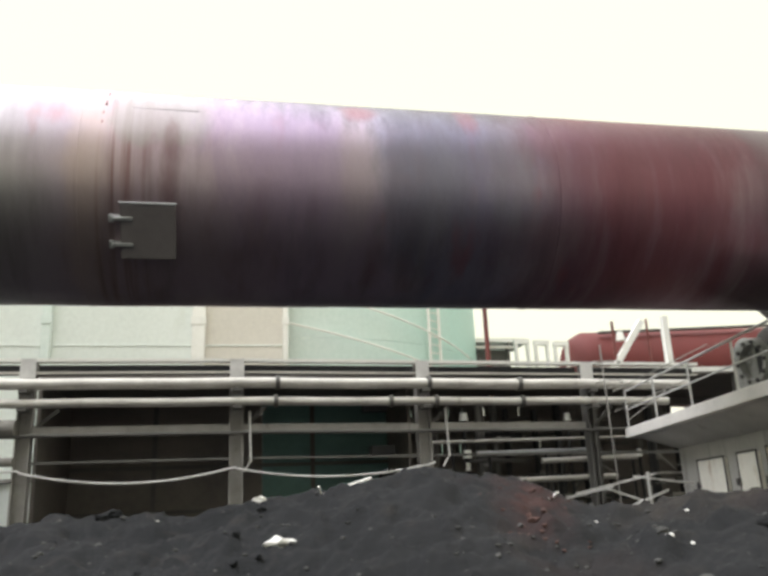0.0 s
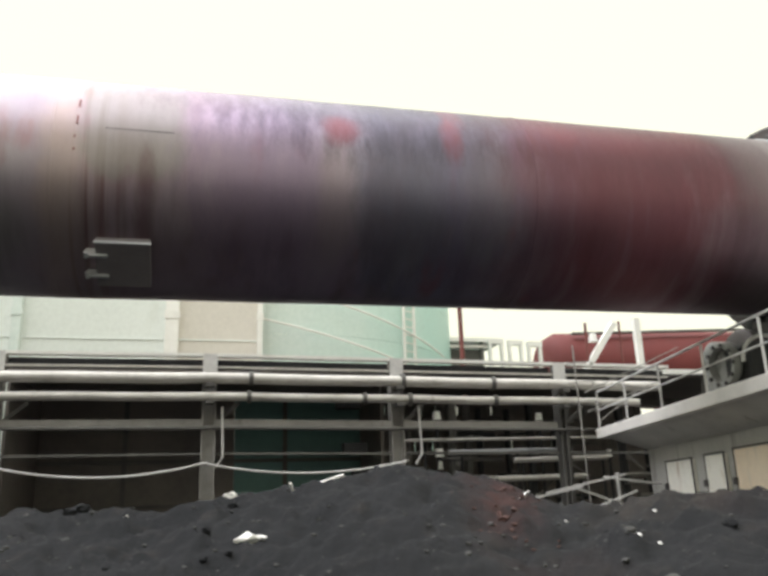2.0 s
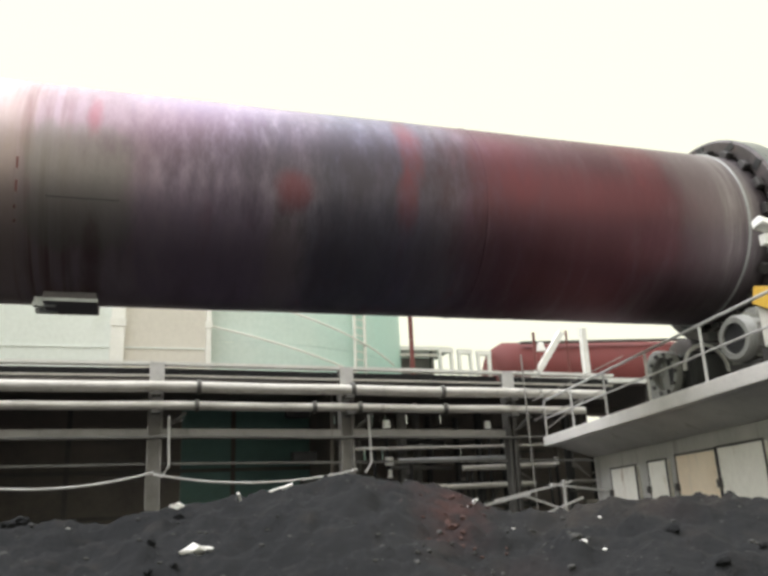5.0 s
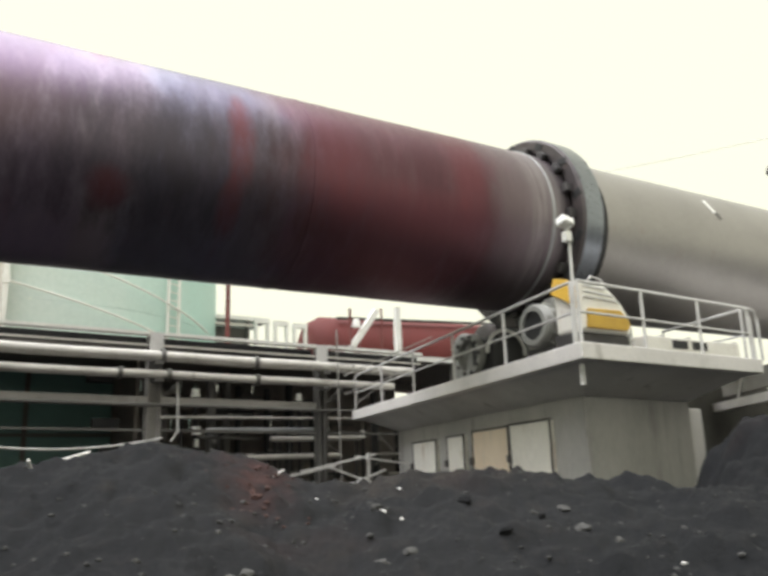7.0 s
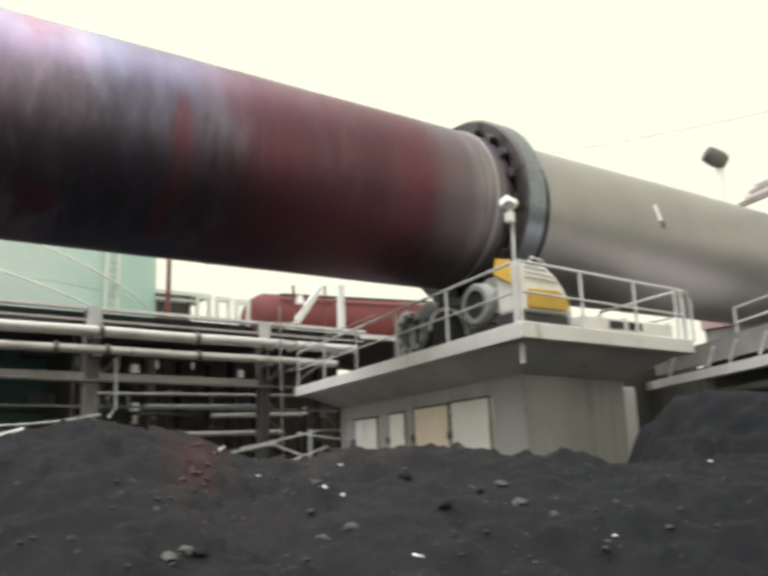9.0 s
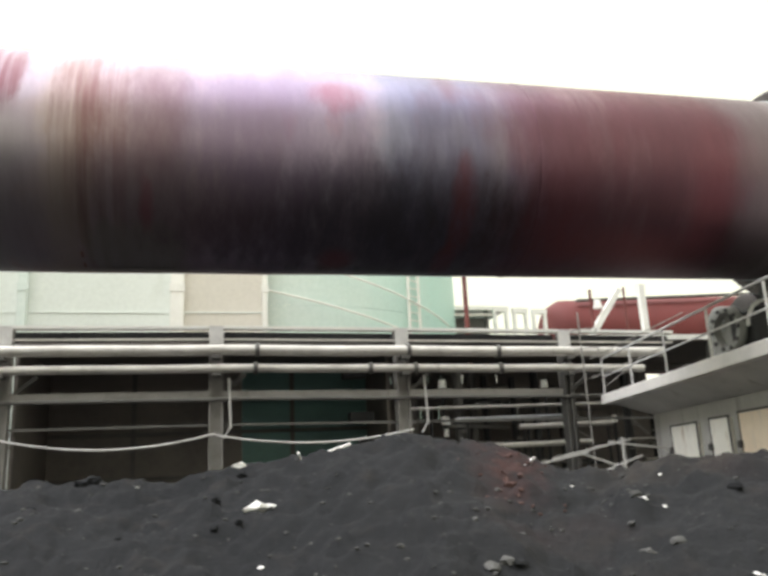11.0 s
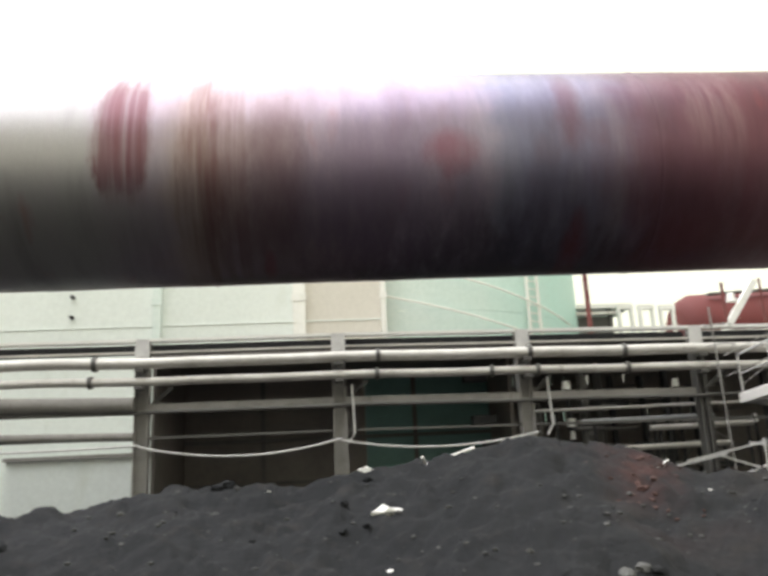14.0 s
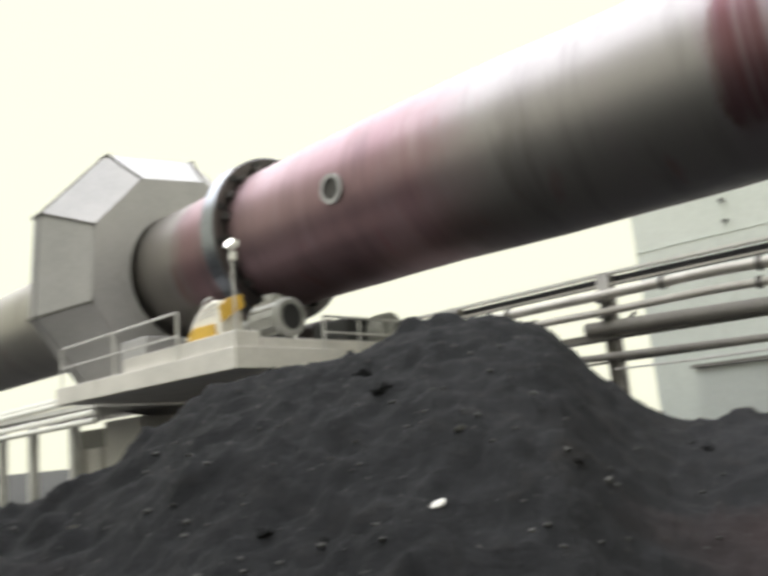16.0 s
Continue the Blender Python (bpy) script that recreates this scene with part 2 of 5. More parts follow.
def tank_paint():
    m, n, l, b = nodes_of("turquoise_tank_paint")
    tc = n.new("ShaderNodeTexCoord")
    sep = n.new("ShaderNodeSeparateXYZ")
    l.new(tc.outputs["Object"], sep.inputs[0])
    streaks = noise_node(n, l, stretched(n, l, 1.2, 1.2, 0.1, False), 0.6, 5, 0.6)
    wob = n.new("ShaderNodeMath")
    wob.operation = "MULTIPLY_ADD"
    wob.inputs[1].default_value = 3.0
    l.new(streaks, wob.inputs[0])
    l.new(sep.outputs[0], wob.inputs[2])
    # paler to the left: the light on the round wall, put into the colour
    side_light = ramp(n, l, sep_range(n, l, wob.outputs[0], -6.0, 11.0), [(0.25, (0.78, 0.82, 0.79)), (0.62, (0.66, 0.80, 0.75)), (0.85, (0.50, 0.74, 0.68))])
    grain = noise_node(n, l, stretched(n, l, 3, 3, 3, False), 2.0, 6, 0.6)
    col = mix(n, l, ramp(n, l, grain, [(0.35, (0.25, 0.25, 0.25)), (0.7, (0, 0, 0))]), side_light, (0.40, 0.55, 0.50))
    l.new(col, b.inputs["Base Color"])
    b.inputs["Roughness"].default_value = 0.5
    return m


def heap_dirt():
    m, n, l, b = nodes_of("black_coal_dirt")
    vec = stretched(n, l, 1, 1, 1, False)
    big = noise_node(n, l, vec, 0.35, 5, 0.6)
    mid = noise_node(n, l, vec, 3.2, 8, 0.7)
    fine = noise_node(n, l, vec, 28, 8, 0.75)
    col = ramp(n, l, big, [(0.3, (0.0095, 0.0104, 0.0122)), (0.7, (0.0205, 0.0214, 0.0240))])
    col = mix(n, l, ramp(n, l, mid, [(0.55, (0, 0, 0)), (0.8, (0.6, 0.6, 0.6))]), col, (0.052, 0.046, 0.042))
    red = noise_node(n, l, vec, 0.55, 3, 0.5)
    col = mix(n, l, ramp(n, l, red, [(0.63, (0, 0, 0)), (0.78, (0.4, 0.4, 0.4))]), col, (0.05, 0.03, 0.029))
    col = mix(n, l, ramp(n, l, fine, [(0.7, (0, 0, 0)), (0.84, (0.3, 0.3, 0.3))]), col, (0.10, 0.098, 0.095))
    # tone set by bearing: greyer in the middle, blacker at the ends
    tc = n.new("ShaderNodeTexCoord")
    sep = n.new("ShaderNodeSeparateXYZ")
    l.new(tc.outputs["Object"], sep.inputs[0])
    way = n.new("ShaderNodeMath")
    way.operation = "ARCTAN2"
    l.new(sep.outputs[0], way.inputs[0])
    l.new(sep.outputs[1], way.inputs[1])
    off = n.new("ShaderNodeMath")
    off.operation = "MULTIPLY_ADD"
    off.inputs[1].default_value = 0.5
    l.new(big, off.inputs[0])
    l.new(way.outputs[0], off.inputs[2])
    bearing_tone = ramp(n, l, sep_range(n, l, off.outputs[0], -0.95, 1.45), [(0.06, (0.32, 0.33, 0.36)), (0.2, (0.52, 0.52, 0.54)), (0.32, (0.9, 0.88, 0.87)), (0.5, (1, 0.98, 0.97)), (0.68, (0.95, 0.92, 0.89)), (0.77, (1.0, 0.97, 0.94)), (0.86, (0.8, 0.8, 0.8)), (0.96, (0.5, 0.51, 0.53))])
    col = mix(n, l, 1.0, col, bearing_tone, "MULTIPLY")
    # a spill of brick dust on the crest and browner earth beside it
    for deg, half, r0, r1, colour, amount in ((22.0, 3.4, 6.4, 8.6, (0.060, 0.026, 0.023), 0.75), (34.0, 9.0, 7.2, 9.4, (0.052, 0.042, 0.034), 0.6)):
        dist = n.new("ShaderNodeVectorMath")
        dist.operation = "LENGTH"
        l.new(tc.outputs["Object"], dist.inputs[0])
        across = ramp(n, l, sep_range(n, l, way.outputs[0], radians(deg - half), radians(deg + half)), [(0.0, (0, 0, 0)), (0.4, (1, 1, 1)), (0.6, (1, 1, 1)), (1.0, (0, 0, 0))])
        along = ramp(n, l, sep_range(n, l, dist.outputs["Value"], r0, r1), [(0.0, (0, 0, 0)), (0.4, (1, 1, 1)), (0.8, (1, 1, 1)), (1.0, (0.3, 0.3, 0.3))])
        broken = ramp(n, l, mid, [(0.36, (0, 0, 0)), (0.6, (amount, amount, amount))])
        col = mix(n, l, mix(n, l, 1.0, mix(n, l, 1.0, across, along, "MULTIPLY"), broken, "MULTIPLY"), col, colour)
    l.new(col, b.inputs["Base Color"])
    b.inputs["Roughness"].default_value = 0.95
    b.inputs["Specular IOR Level"].default_value = 0.25
    bp = n.new("ShaderNodeBump")
    bp.inputs["Strength"].default_value, bp.inputs["Distance"].default_value = 1.0, 0.08
    l.new(mid, bp.inputs["Height"])
    bp2 = n.new("ShaderNodeBump")
    bp2.inputs["Strength"].default_value, bp2.inputs["Distance"].default_value = 0.6, 0.015
    l.new(fine, bp2.inputs["Height"])
    l.new(bp.outputs[0], bp2.inputs["Normal"])
    l.new(bp2.outputs[0], b.inputs["Normal"])
    return m


def glow(name, colour, strength):
    m, n, l, b = nodes_of(name)
    b.inputs["Base Color"].default_value = (*colour, 1)
    b.inputs["Emission Color"].default_value = (*colour, 1)
    b.inputs["Emission Strength"].default_value = strength
    return m


SHELL = kiln_paint()
HEAP = heap_dirt()
DARK_STEEL = surface("dark_oily_steel", (0.075, 0.07, 0.07), (0.035, 0.033, 0.035), 0.5, 0.3, 8, 1.2, 0.2, (0.10, 0.055, 0.045), 0.62)
BLACK_STEEL = surface("blackened_steel", (0.035, 0.035, 0.036), (0.018, 0.018, 0.02), 0.55, 0.2, 10, 1.5, 0.2)
TYRE_STEEL = surface("worn_tyre_steel", (0.10, 0.085, 0.085), (0.045, 0.04, 0.042), 0.45, 0.5, 9, 1.0, 0.2, (0.13, 0.07, 0.06), 0.6)
BARE_STEEL = surface("bare_bright_steel", (0.45, 0.46, 0.47), (0.28, 0.29, 0.30), 0.35, 0.6, 12, 1.5, 0.1)
# concrete with stain streaks; the wall's shade is in its darker base colour
PIER_WALL = surface("streaked_shaded_concrete", (0.45, 0.44, 0.42), (0.31, 0.302, 0.288), 0.9, 0, 12, 0.55, 0.35, (0.20, 0.19, 0.175), 0.56, (1.0, 1.0, 0.45))
CONCRETE = surface("weathered_concrete", (0.62, 0.60, 0.575), (0.46, 0.445, 0.425), 0.88, 0, 14, 0.7, 0.35, (0.19, 0.165, 0.14), 0.6)
PALE_CONCRETE = surface("pale_dusty_concrete", (0.74, 0.71, 0.68), (0.58, 0.56, 0.535), 0.9, 0, 12, 0.8, 0.3, (0.30, 0.27, 0.23), 0.62)
PANEL_WHITE = surface("stained_white_door_paint", (0.82, 0.79, 0.73), (0.70, 0.67, 0.61), 0.7, 0, 8, 0.9, 0.15, (0.38, 0.26, 0.17), 0.6)
RAIL_PAINT = surface("pale_grey_rail_paint", (0.66, 0.65, 0.635), (0.48, 0.47, 0.46), 0.55, 0.1, 16, 2.0, 0.1, (0.25, 0.20, 0.16), 0.66)
LAGGING = surface("dusty_pipe_lagging", (0.66, 0.635, 0.59), (0.44, 0.42, 0.385), 0.6, 0.15, 12, 1.0, 0.15, (0.17, 0.14, 0.11), 0.63)
RACK_CONCRETE = surface("dirty_grey_rack_steel", (0.31, 0.295, 0.275), (0.18, 0.17, 0.16), 0.75, 0, 12, 1.0, 0.25, (0.11, 0.09, 0.075), 0.6)
# paint of dark beams; on a few walls it stands in for shade
DARK_BEAM = surface("sooty_and_shaded_paint", (0.13, 0.125, 0.115), (0.07, 0.066, 0.062), 0.7, 0, 10, 1.0, 0.2)
GREEN_TANK = tank_paint()
PALE_SHEET = surface("pale_green_grey_cladding", (0.76, 0.80, 0.77), (0.69, 0.735, 0.70), 0.55, 0, 6, 0.2, 0.0, (0.64, 0.67, 0.60), 0.62)
BEIGE_SHEET = surface("beige_cladding", (0.68, 0.645, 0.585), (0.62, 0.585, 0.525), 0.6, 0, 6, 0.25, 0.0)
WHITE_PAINT = surface("off_white_steel_paint", (0.88, 0.87, 0.82), (0.76, 0.75, 0.70), 0.5, 0, 8, 0.8, 0.05)
RED_PAINT = surface("rust_red_drum_paint", (0.14, 0.023, 0.021), (0.10, 0.020, 0.018), 0.75, 0, 6, 0.4, 0.1, (0.17, 0.045, 0.04), 0.66)
DARK_RED = surface("dark_red_mast_paint", (0.17, 0.045, 0.04), (0.11, 0.035, 0.03), 0.6, 0, 8, 1, 0.1)
YELLOW = surface("yellow_guard_paint", (0.58, 0.36, 0.045), (0.42, 0.25, 0.035), 0.5, 0, 10, 1.2, 0.1, (0.30, 0.21, 0.09), 0.66)
GREY_CAST = surface("grey_cast_housing", (0.34, 0.34, 0.32), (0.22, 0.22, 0.21), 0.55, 0.2, 12, 1.6, 0.2, (0.12, 0.09, 0.07), 0.6)
SHROUD = surface("galvanised_guard_sheet", (0.44, 0.43, 0.44), (0.34, 0.335, 0.345), 0.5, 0.3, 8, 0.5, 0.08, (0.25, 0.23, 0.22), 0.64)
# brown made dark to carry part of the shade behind the rack
SHED_DARK = surface("shaded_brown_sheet", (0.20, 0.175, 0.155), (0.12, 0.107, 0.10), 0.8, 0, 6, 0.4, 0.15)
# the tank's turquoise with the shade mixed into the colour
SHED_TEAL = surface("shaded_tank_teal", (0.15, 0.27, 0.245), (0.10, 0.18, 0.165), 0.7, 0, 6, 0.4, 0.1)
GROUND = surface("dark_works_yard_dirt", (0.022, 0.022, 0.023), (0.014, 0.014, 0.015), 0.95, 0, 6, 0.15, 0.4)
STONE = surface("pale_grey_stone", (0.085, 0.083, 0.079), (0.04, 0.04, 0.039), 0.9, 0, 20, 3, 0.5)
RUBBLE = surface("red_brick_rubble", (0.085, 0.042, 0.036), (0.05, 0.032, 0.03), 0.9, 0, 20, 3, 0.5)
PEBBLE = surface("dark_grey_pebble", (0.07, 0.069, 0.067), (0.03, 0.03, 0.03), 0.9, 0, 20, 3, 0.4)
DUSTY_SHELL = surface("dust_coated_barrel_steel", (0.35, 0.33, 0.315), (0.27, 0.255, 0.245), 0.45, 0.8, 7, 0.35, 0.12, (0.30, 0.25, 0.235), 0.62)
POLISHED = surface("polished_running_steel", (0.235, 0.25, 0.275), (0.15, 0.16, 0.18), 0.30, 1.0, 10, 1.0, 0.05)
# dark tone that keeps the decks from bouncing light up to the kiln
PIER_DARK = surface("dark_pier_tone", (0.12, 0.115, 0.11), (0.06, 0.058, 0.056), 0.95, 0, 10, 0.6, 0.3)
PEACH = surface("peach_stained_door_paint", (0.78, 0.66, 0.52), (0.68, 0.55, 0.41), 0.7, 0, 8, 0.9, 0.15, (0.66, 0.58, 0.48), 0.55)
HATCH = surface("grey_hatch_steel", (0.165, 0.148, 0.156), (0.115, 0.102, 0.108), 0.6, 0.2, 10, 1.2, 0.15)
WHITE_SCRAP = surface("white_plaster_scrap", (0.82, 0.80, 0.78), (0.70, 0.68, 0.66), 0.8, 0, 15, 3, 0.3)
PINK_SILO = surface("faded_pink_sheet", (0.60, 0.42, 0.40), (0.52, 0.34, 0.33), 0.6, 0, 6, 0.5, 0.1, (0.42, 0.12, 0.11), 0.56)
LAMP_GLOW = glow("lit_lamp_glass", (1.0, 0.98, 0.92), 6.0)


# ---------------------------------------------------------------- mesh helpers
def grid_box(bm, x0, x1, y0, y1, z0, z1, bevel=0.0):
    c = Matrix.Translation(((x0 + x1) / 2, (y0 + y1) / 2, (z0 + z1) / 2)) @ Matrix.Diagonal((abs(x1 - x0), abs(y1 - y0), abs(z1 - z0), 1))
    made = bmesh.ops.create_cube(bm, size=1, matrix=c)
    if bevel:
        edges = {e for v in made["verts"] for e in v.link_edges}
        bmesh.ops.bevel(bm, geom=list(edges), offset=bevel, segments=2, affect="EDGES", profile=0.5)
    return bm


def box(x0, x1, y0, y1, z0, z1, bevel=0.0):
    return grid_box(bmesh.new(), x0, x1, y0, y1, z0, z1, bevel)


def rod(bm, a, b, r, seg=12, r2=None):
    a, b = Vector(a), Vector(b)
    d = b - a
    m = Matrix.Translation((a + b) / 2) @ d.to_track_quat("Z", "Y").to_matrix().to_4x4()
    bmesh.ops.create_cone(bm, cap_ends=True, segments=seg, radius1=r, radius2=r if r2 is None else r2, depth=d.length, matrix=m)
    return bm


def bar(bm, a, b, w, h):
    a, b = Vector(a), Vector(b)
    d = b - a
    m = Matrix.Translation((a + b) / 2) @ d.to_track_quat("X", "Z").to_matrix().to_4x4() @ Matrix.Diagonal((d.length, w, h, 1))
    bmesh.ops.create_cube(bm, size=1, matrix=m)
    return bm


def tube(bm, pts, r, seg=8):
    """A round bar along a line of points, joined at the bends."""
    rings = []
    pts = [Vector(p) for p in pts]
    for i, p in enumerate(pts):
        d = (pts[min(i + 1, len(pts) - 1)] - pts[max(i - 1, 0)]).normalized()
        side = d.cross(Vector((0, 0, 1)) if abs(d.z) < 0.95 else Vector((0, 1, 0))).normalized()
        up = side.cross(d)
        rings.append([bm.verts.new(p + side * r * math.cos(k * math.tau / seg) + up * r * math.sin(k * math.tau / seg)) for k in range(seg)])
    for q, s in zip(rings, rings[1:]):
        for k in range(seg):
            bm.faces.new((q[k], q[(k + 1) % seg], s[(k + 1) % seg], s[k]))
    bm.faces.new(rings[0][::-1])
    bm.faces.new(rings[-1])
    return bm


def turned(profile, seg=96, closed=False):
    """A body of revolution round the x axis from (x, radius) pairs."""
    bm = bmesh.new()
    rings = [[bm.verts.new((x, r * math.sin(k * math.tau / seg), r * math.cos(k * math.tau / seg))) for k in range(seg)] for x, r in profile]
    pairs = list(zip(rings, rings[1:])) + ([(rings[-1], rings[0])] if closed else [])
    for q, s in pairs:
        for k in range(seg):
            bm.faces.new((q[k], q[(k + 1) % seg], s[(k + 1) % seg], s[k]))
    if not closed:
        for q in (rings[0], rings[-1][::-1]):
            bm.faces.new(q)
    return bm


def smooth(bm):
    for f in bm.faces:
        f.smooth = len(f.verts) == 4
    return bm


ORIGIN = {}


def thing(name, at, label, category, group="", kind=""):
    ob = new(name)
    ob.empty_display_size = 0.2
    ob.location = at
    ORIGIN[ob] = Vector(at)
    return tagged(ob, label, category, group, kind)


def part(name, bm, material, parent, label="", local=False, auto=False):
    """One mesh object under a thing or a part; the bmesh is in world places unless local."""
    me = bpy.data.meshes.new(name)
    o = ORIGIN.get(parent, Vector())
    if not local:
        bmesh.ops.translate(bm, verts=bm.verts, vec=-o)
    bmesh.ops.recalc_face_normals(bm, faces=bm.faces)
    if auto:
        smooth(bm)
    bm.to_mesh(me)
    bm.free()
    me.materials.append(material)
    if auto:
        me.set_sharp_from_angle(angle=radians(40))
    ob = new(name, me)
    ob.parent = parent
    ORIGIN[ob] = o
    if label:
        ob["label"] = label
    return ob


def solid(name, bm, material, label, category, group="", kind="", auto=False):
    """A top-level thing of one mesh."""
    me = bpy.data.meshes.new(name)
    bmesh.ops.recalc_face_normals(bm, faces=bm.faces)
    if auto:
        smooth(bm)
    bm.to_mesh(me)
    bm.free()
    me.materials.append(material)
    if auto:
        me.set_sharp_from_angle(angle=radians(40))
    ob = new(name, me)
    ORIGIN[ob] = Vector()
    return tagged(ob, label, category, group, kind)


# ---------------------------------------------------------------- ground and heap
def ground():
    bm = bmesh.new()
    bmesh.ops.create_grid(bm, x_segments=40, y_segments=40, size=1500)
    solid("ground", bm, GROUND, "dark dirt yard of an industrial works", "ground", kind="structure")


# truckloads along the ridge: bearing, width (degrees), height over the ridge (m)
LOADS = [(-75, 9, -0.27), (-60, 4, 0.31), (-55, 4, 0.67), (-50, 4, 0.73), (-45, 4, 0.77), (-40, 4, 1.09), (-35, 3.6, 1.05), (-31, 3, 0.81),
         (-27, 3.2, 0.39), (-22, 4, 0.05), (-16, 4, 0.1), (-11, 4, 0.23), (-6, 4, 0.23), (0, 4, 0.22), (5, 4, 0.23), (10, 4, 0.37), (15, 4, 0.42),
         (20, 4, 0.41), (25, 3.5, 0.11), (31, 4, 0.17), (36, 4, 0.2), (42, 5, 0.13), (49, 6, 0.07), (60, 9, 0.04)]


def heap_height(x, y):
    r, az = math.hypot(x, y), math.degrees(math.atan2(x, y))
    crest = 1.45 + sum(h * math.exp(-((az - a) / w) ** 2) for a, w, h in LOADS)
    if r < 8.5:
        s = max(0.0, min(1.0, (r - 2.6) / 5.9))
        p = s * (1.35 - 0.35 * s * s) if s < 1 else 1.0
    else:
        s = max(0.0, min(1.0, (r - 8.5) / 5.0))
        p = 1 - s * s * (3 - 2 * s)
    z = crest * p
    wav = noise.fractal(Vector((x, y, 9.4)) * 0.55, 0.9, 2.0, 4)
    second = 2.22 / (1 + math.exp(-(az - 51.2 + 1.6 * wav) / 1.5)) * (1 - 0.04 * max(0, min(1, (az - 55.5) / 7)))
    z2 = second * (1 + 0.07 * wav) * math.exp(-(abs(r - 11.4 + 0.5 * wav) / 2.9) ** 2.6)
    z = max(z, z2)
    v = Vector((x, y, 3.1))
    rough = 0.11 * noise.fractal(v * 0.9, 0.9, 2.0, 6) + 0.05 * noise.fractal(v * 4.5, 0.8, 2.0, 4) - 0.10 * abs(noise.noise(v * Vector((1.7, 1.7, 1)).x))
    lump = max(0.0, noise.noise(v * 2.3) - 0.2) * 0.22 + max(0.0, noise.noise(v * 6.1) - 0.3) * 0.12
    return z + (rough + lump) * min(1.0, max(0.0, (r - 2.6) / 2.0)) - 0.03


def coal_heap():
    na, nr = 800, 150
    verts, faces = [], []
    for i in range(na):
        az = radians(-100 + 200 * i / (na - 1))
        for j in range(nr):
            r = 2.7 + 14.3 * (j / (nr - 1)) ** 1.25
            x, y = r * math.sin(az), r * math.cos(az)
            verts.append((x, y, heap_height(x, y) - (0.3 if j in (0, nr - 1) else 0)))
    for i in range(na - 1):
        for j in range(nr - 1):
            a = i * nr + j
            faces.append((a, a + nr, a + nr + 1, a + 1))
    me = bpy.data.meshes.new("coal_heap")
    me.from_pydata(verts, [], faces)
    me.materials.append(HEAP)
    for f in me.polygons:
        f.use_smooth = True
    tagged(new("coal_heap", me), "long ridge of black coal dirt with small lumps", "coal heap", kind="stuff")


# ---------------------------------------------------------------- kiln
KILN_AT = (0.0, 14.298, 7.523)
KILN_TILT = 0.2135
RK = 2.0


def kiln_pose(turn):
    return pose(*KILN_AT) @ pose(0, 0, 0, 0, -KILN_TILT, 0) @ pose(0, 0, 0, turn)


def on_shell(x, ang, r=RK):
    """A point of the shell; 0 degrees faces the yard, 90 the sky."""
    a = radians(ang)
    return Vector((x, -r * math.cos(a), r * math.sin(a)))


def shell_frame(x, ang, r=RK):
    """Axes at a point of the shell: x along, y round it upwards, z outwards."""
    a = radians(ang)
    out = Vector((0, -math.cos(a), math.sin(a)))
    ax = Vector((1, 0, 0))
    m = Matrix((ax, out.cross(ax), out)).transposed().to_4x4()
    return Matrix.Translation(on_shell(x, ang, r)) @ m


def swell(x):
    """The barrel widens towards its burning end."""
    s = max(0.0, min(1.0, (-3.4 - x) / 6.0))
    return 0.07 * s * s * (3 - 2 * s)


def bend(x):
    """The hot end has bowed: its axis lies a little off the line it turns about."""
    s = max(0.0, min(1.0, (-3.4 - x) / 9.0))
    return Vector((0, -0.264, -0.965)) * 0.24 * s * s * (3 - 2 * s)


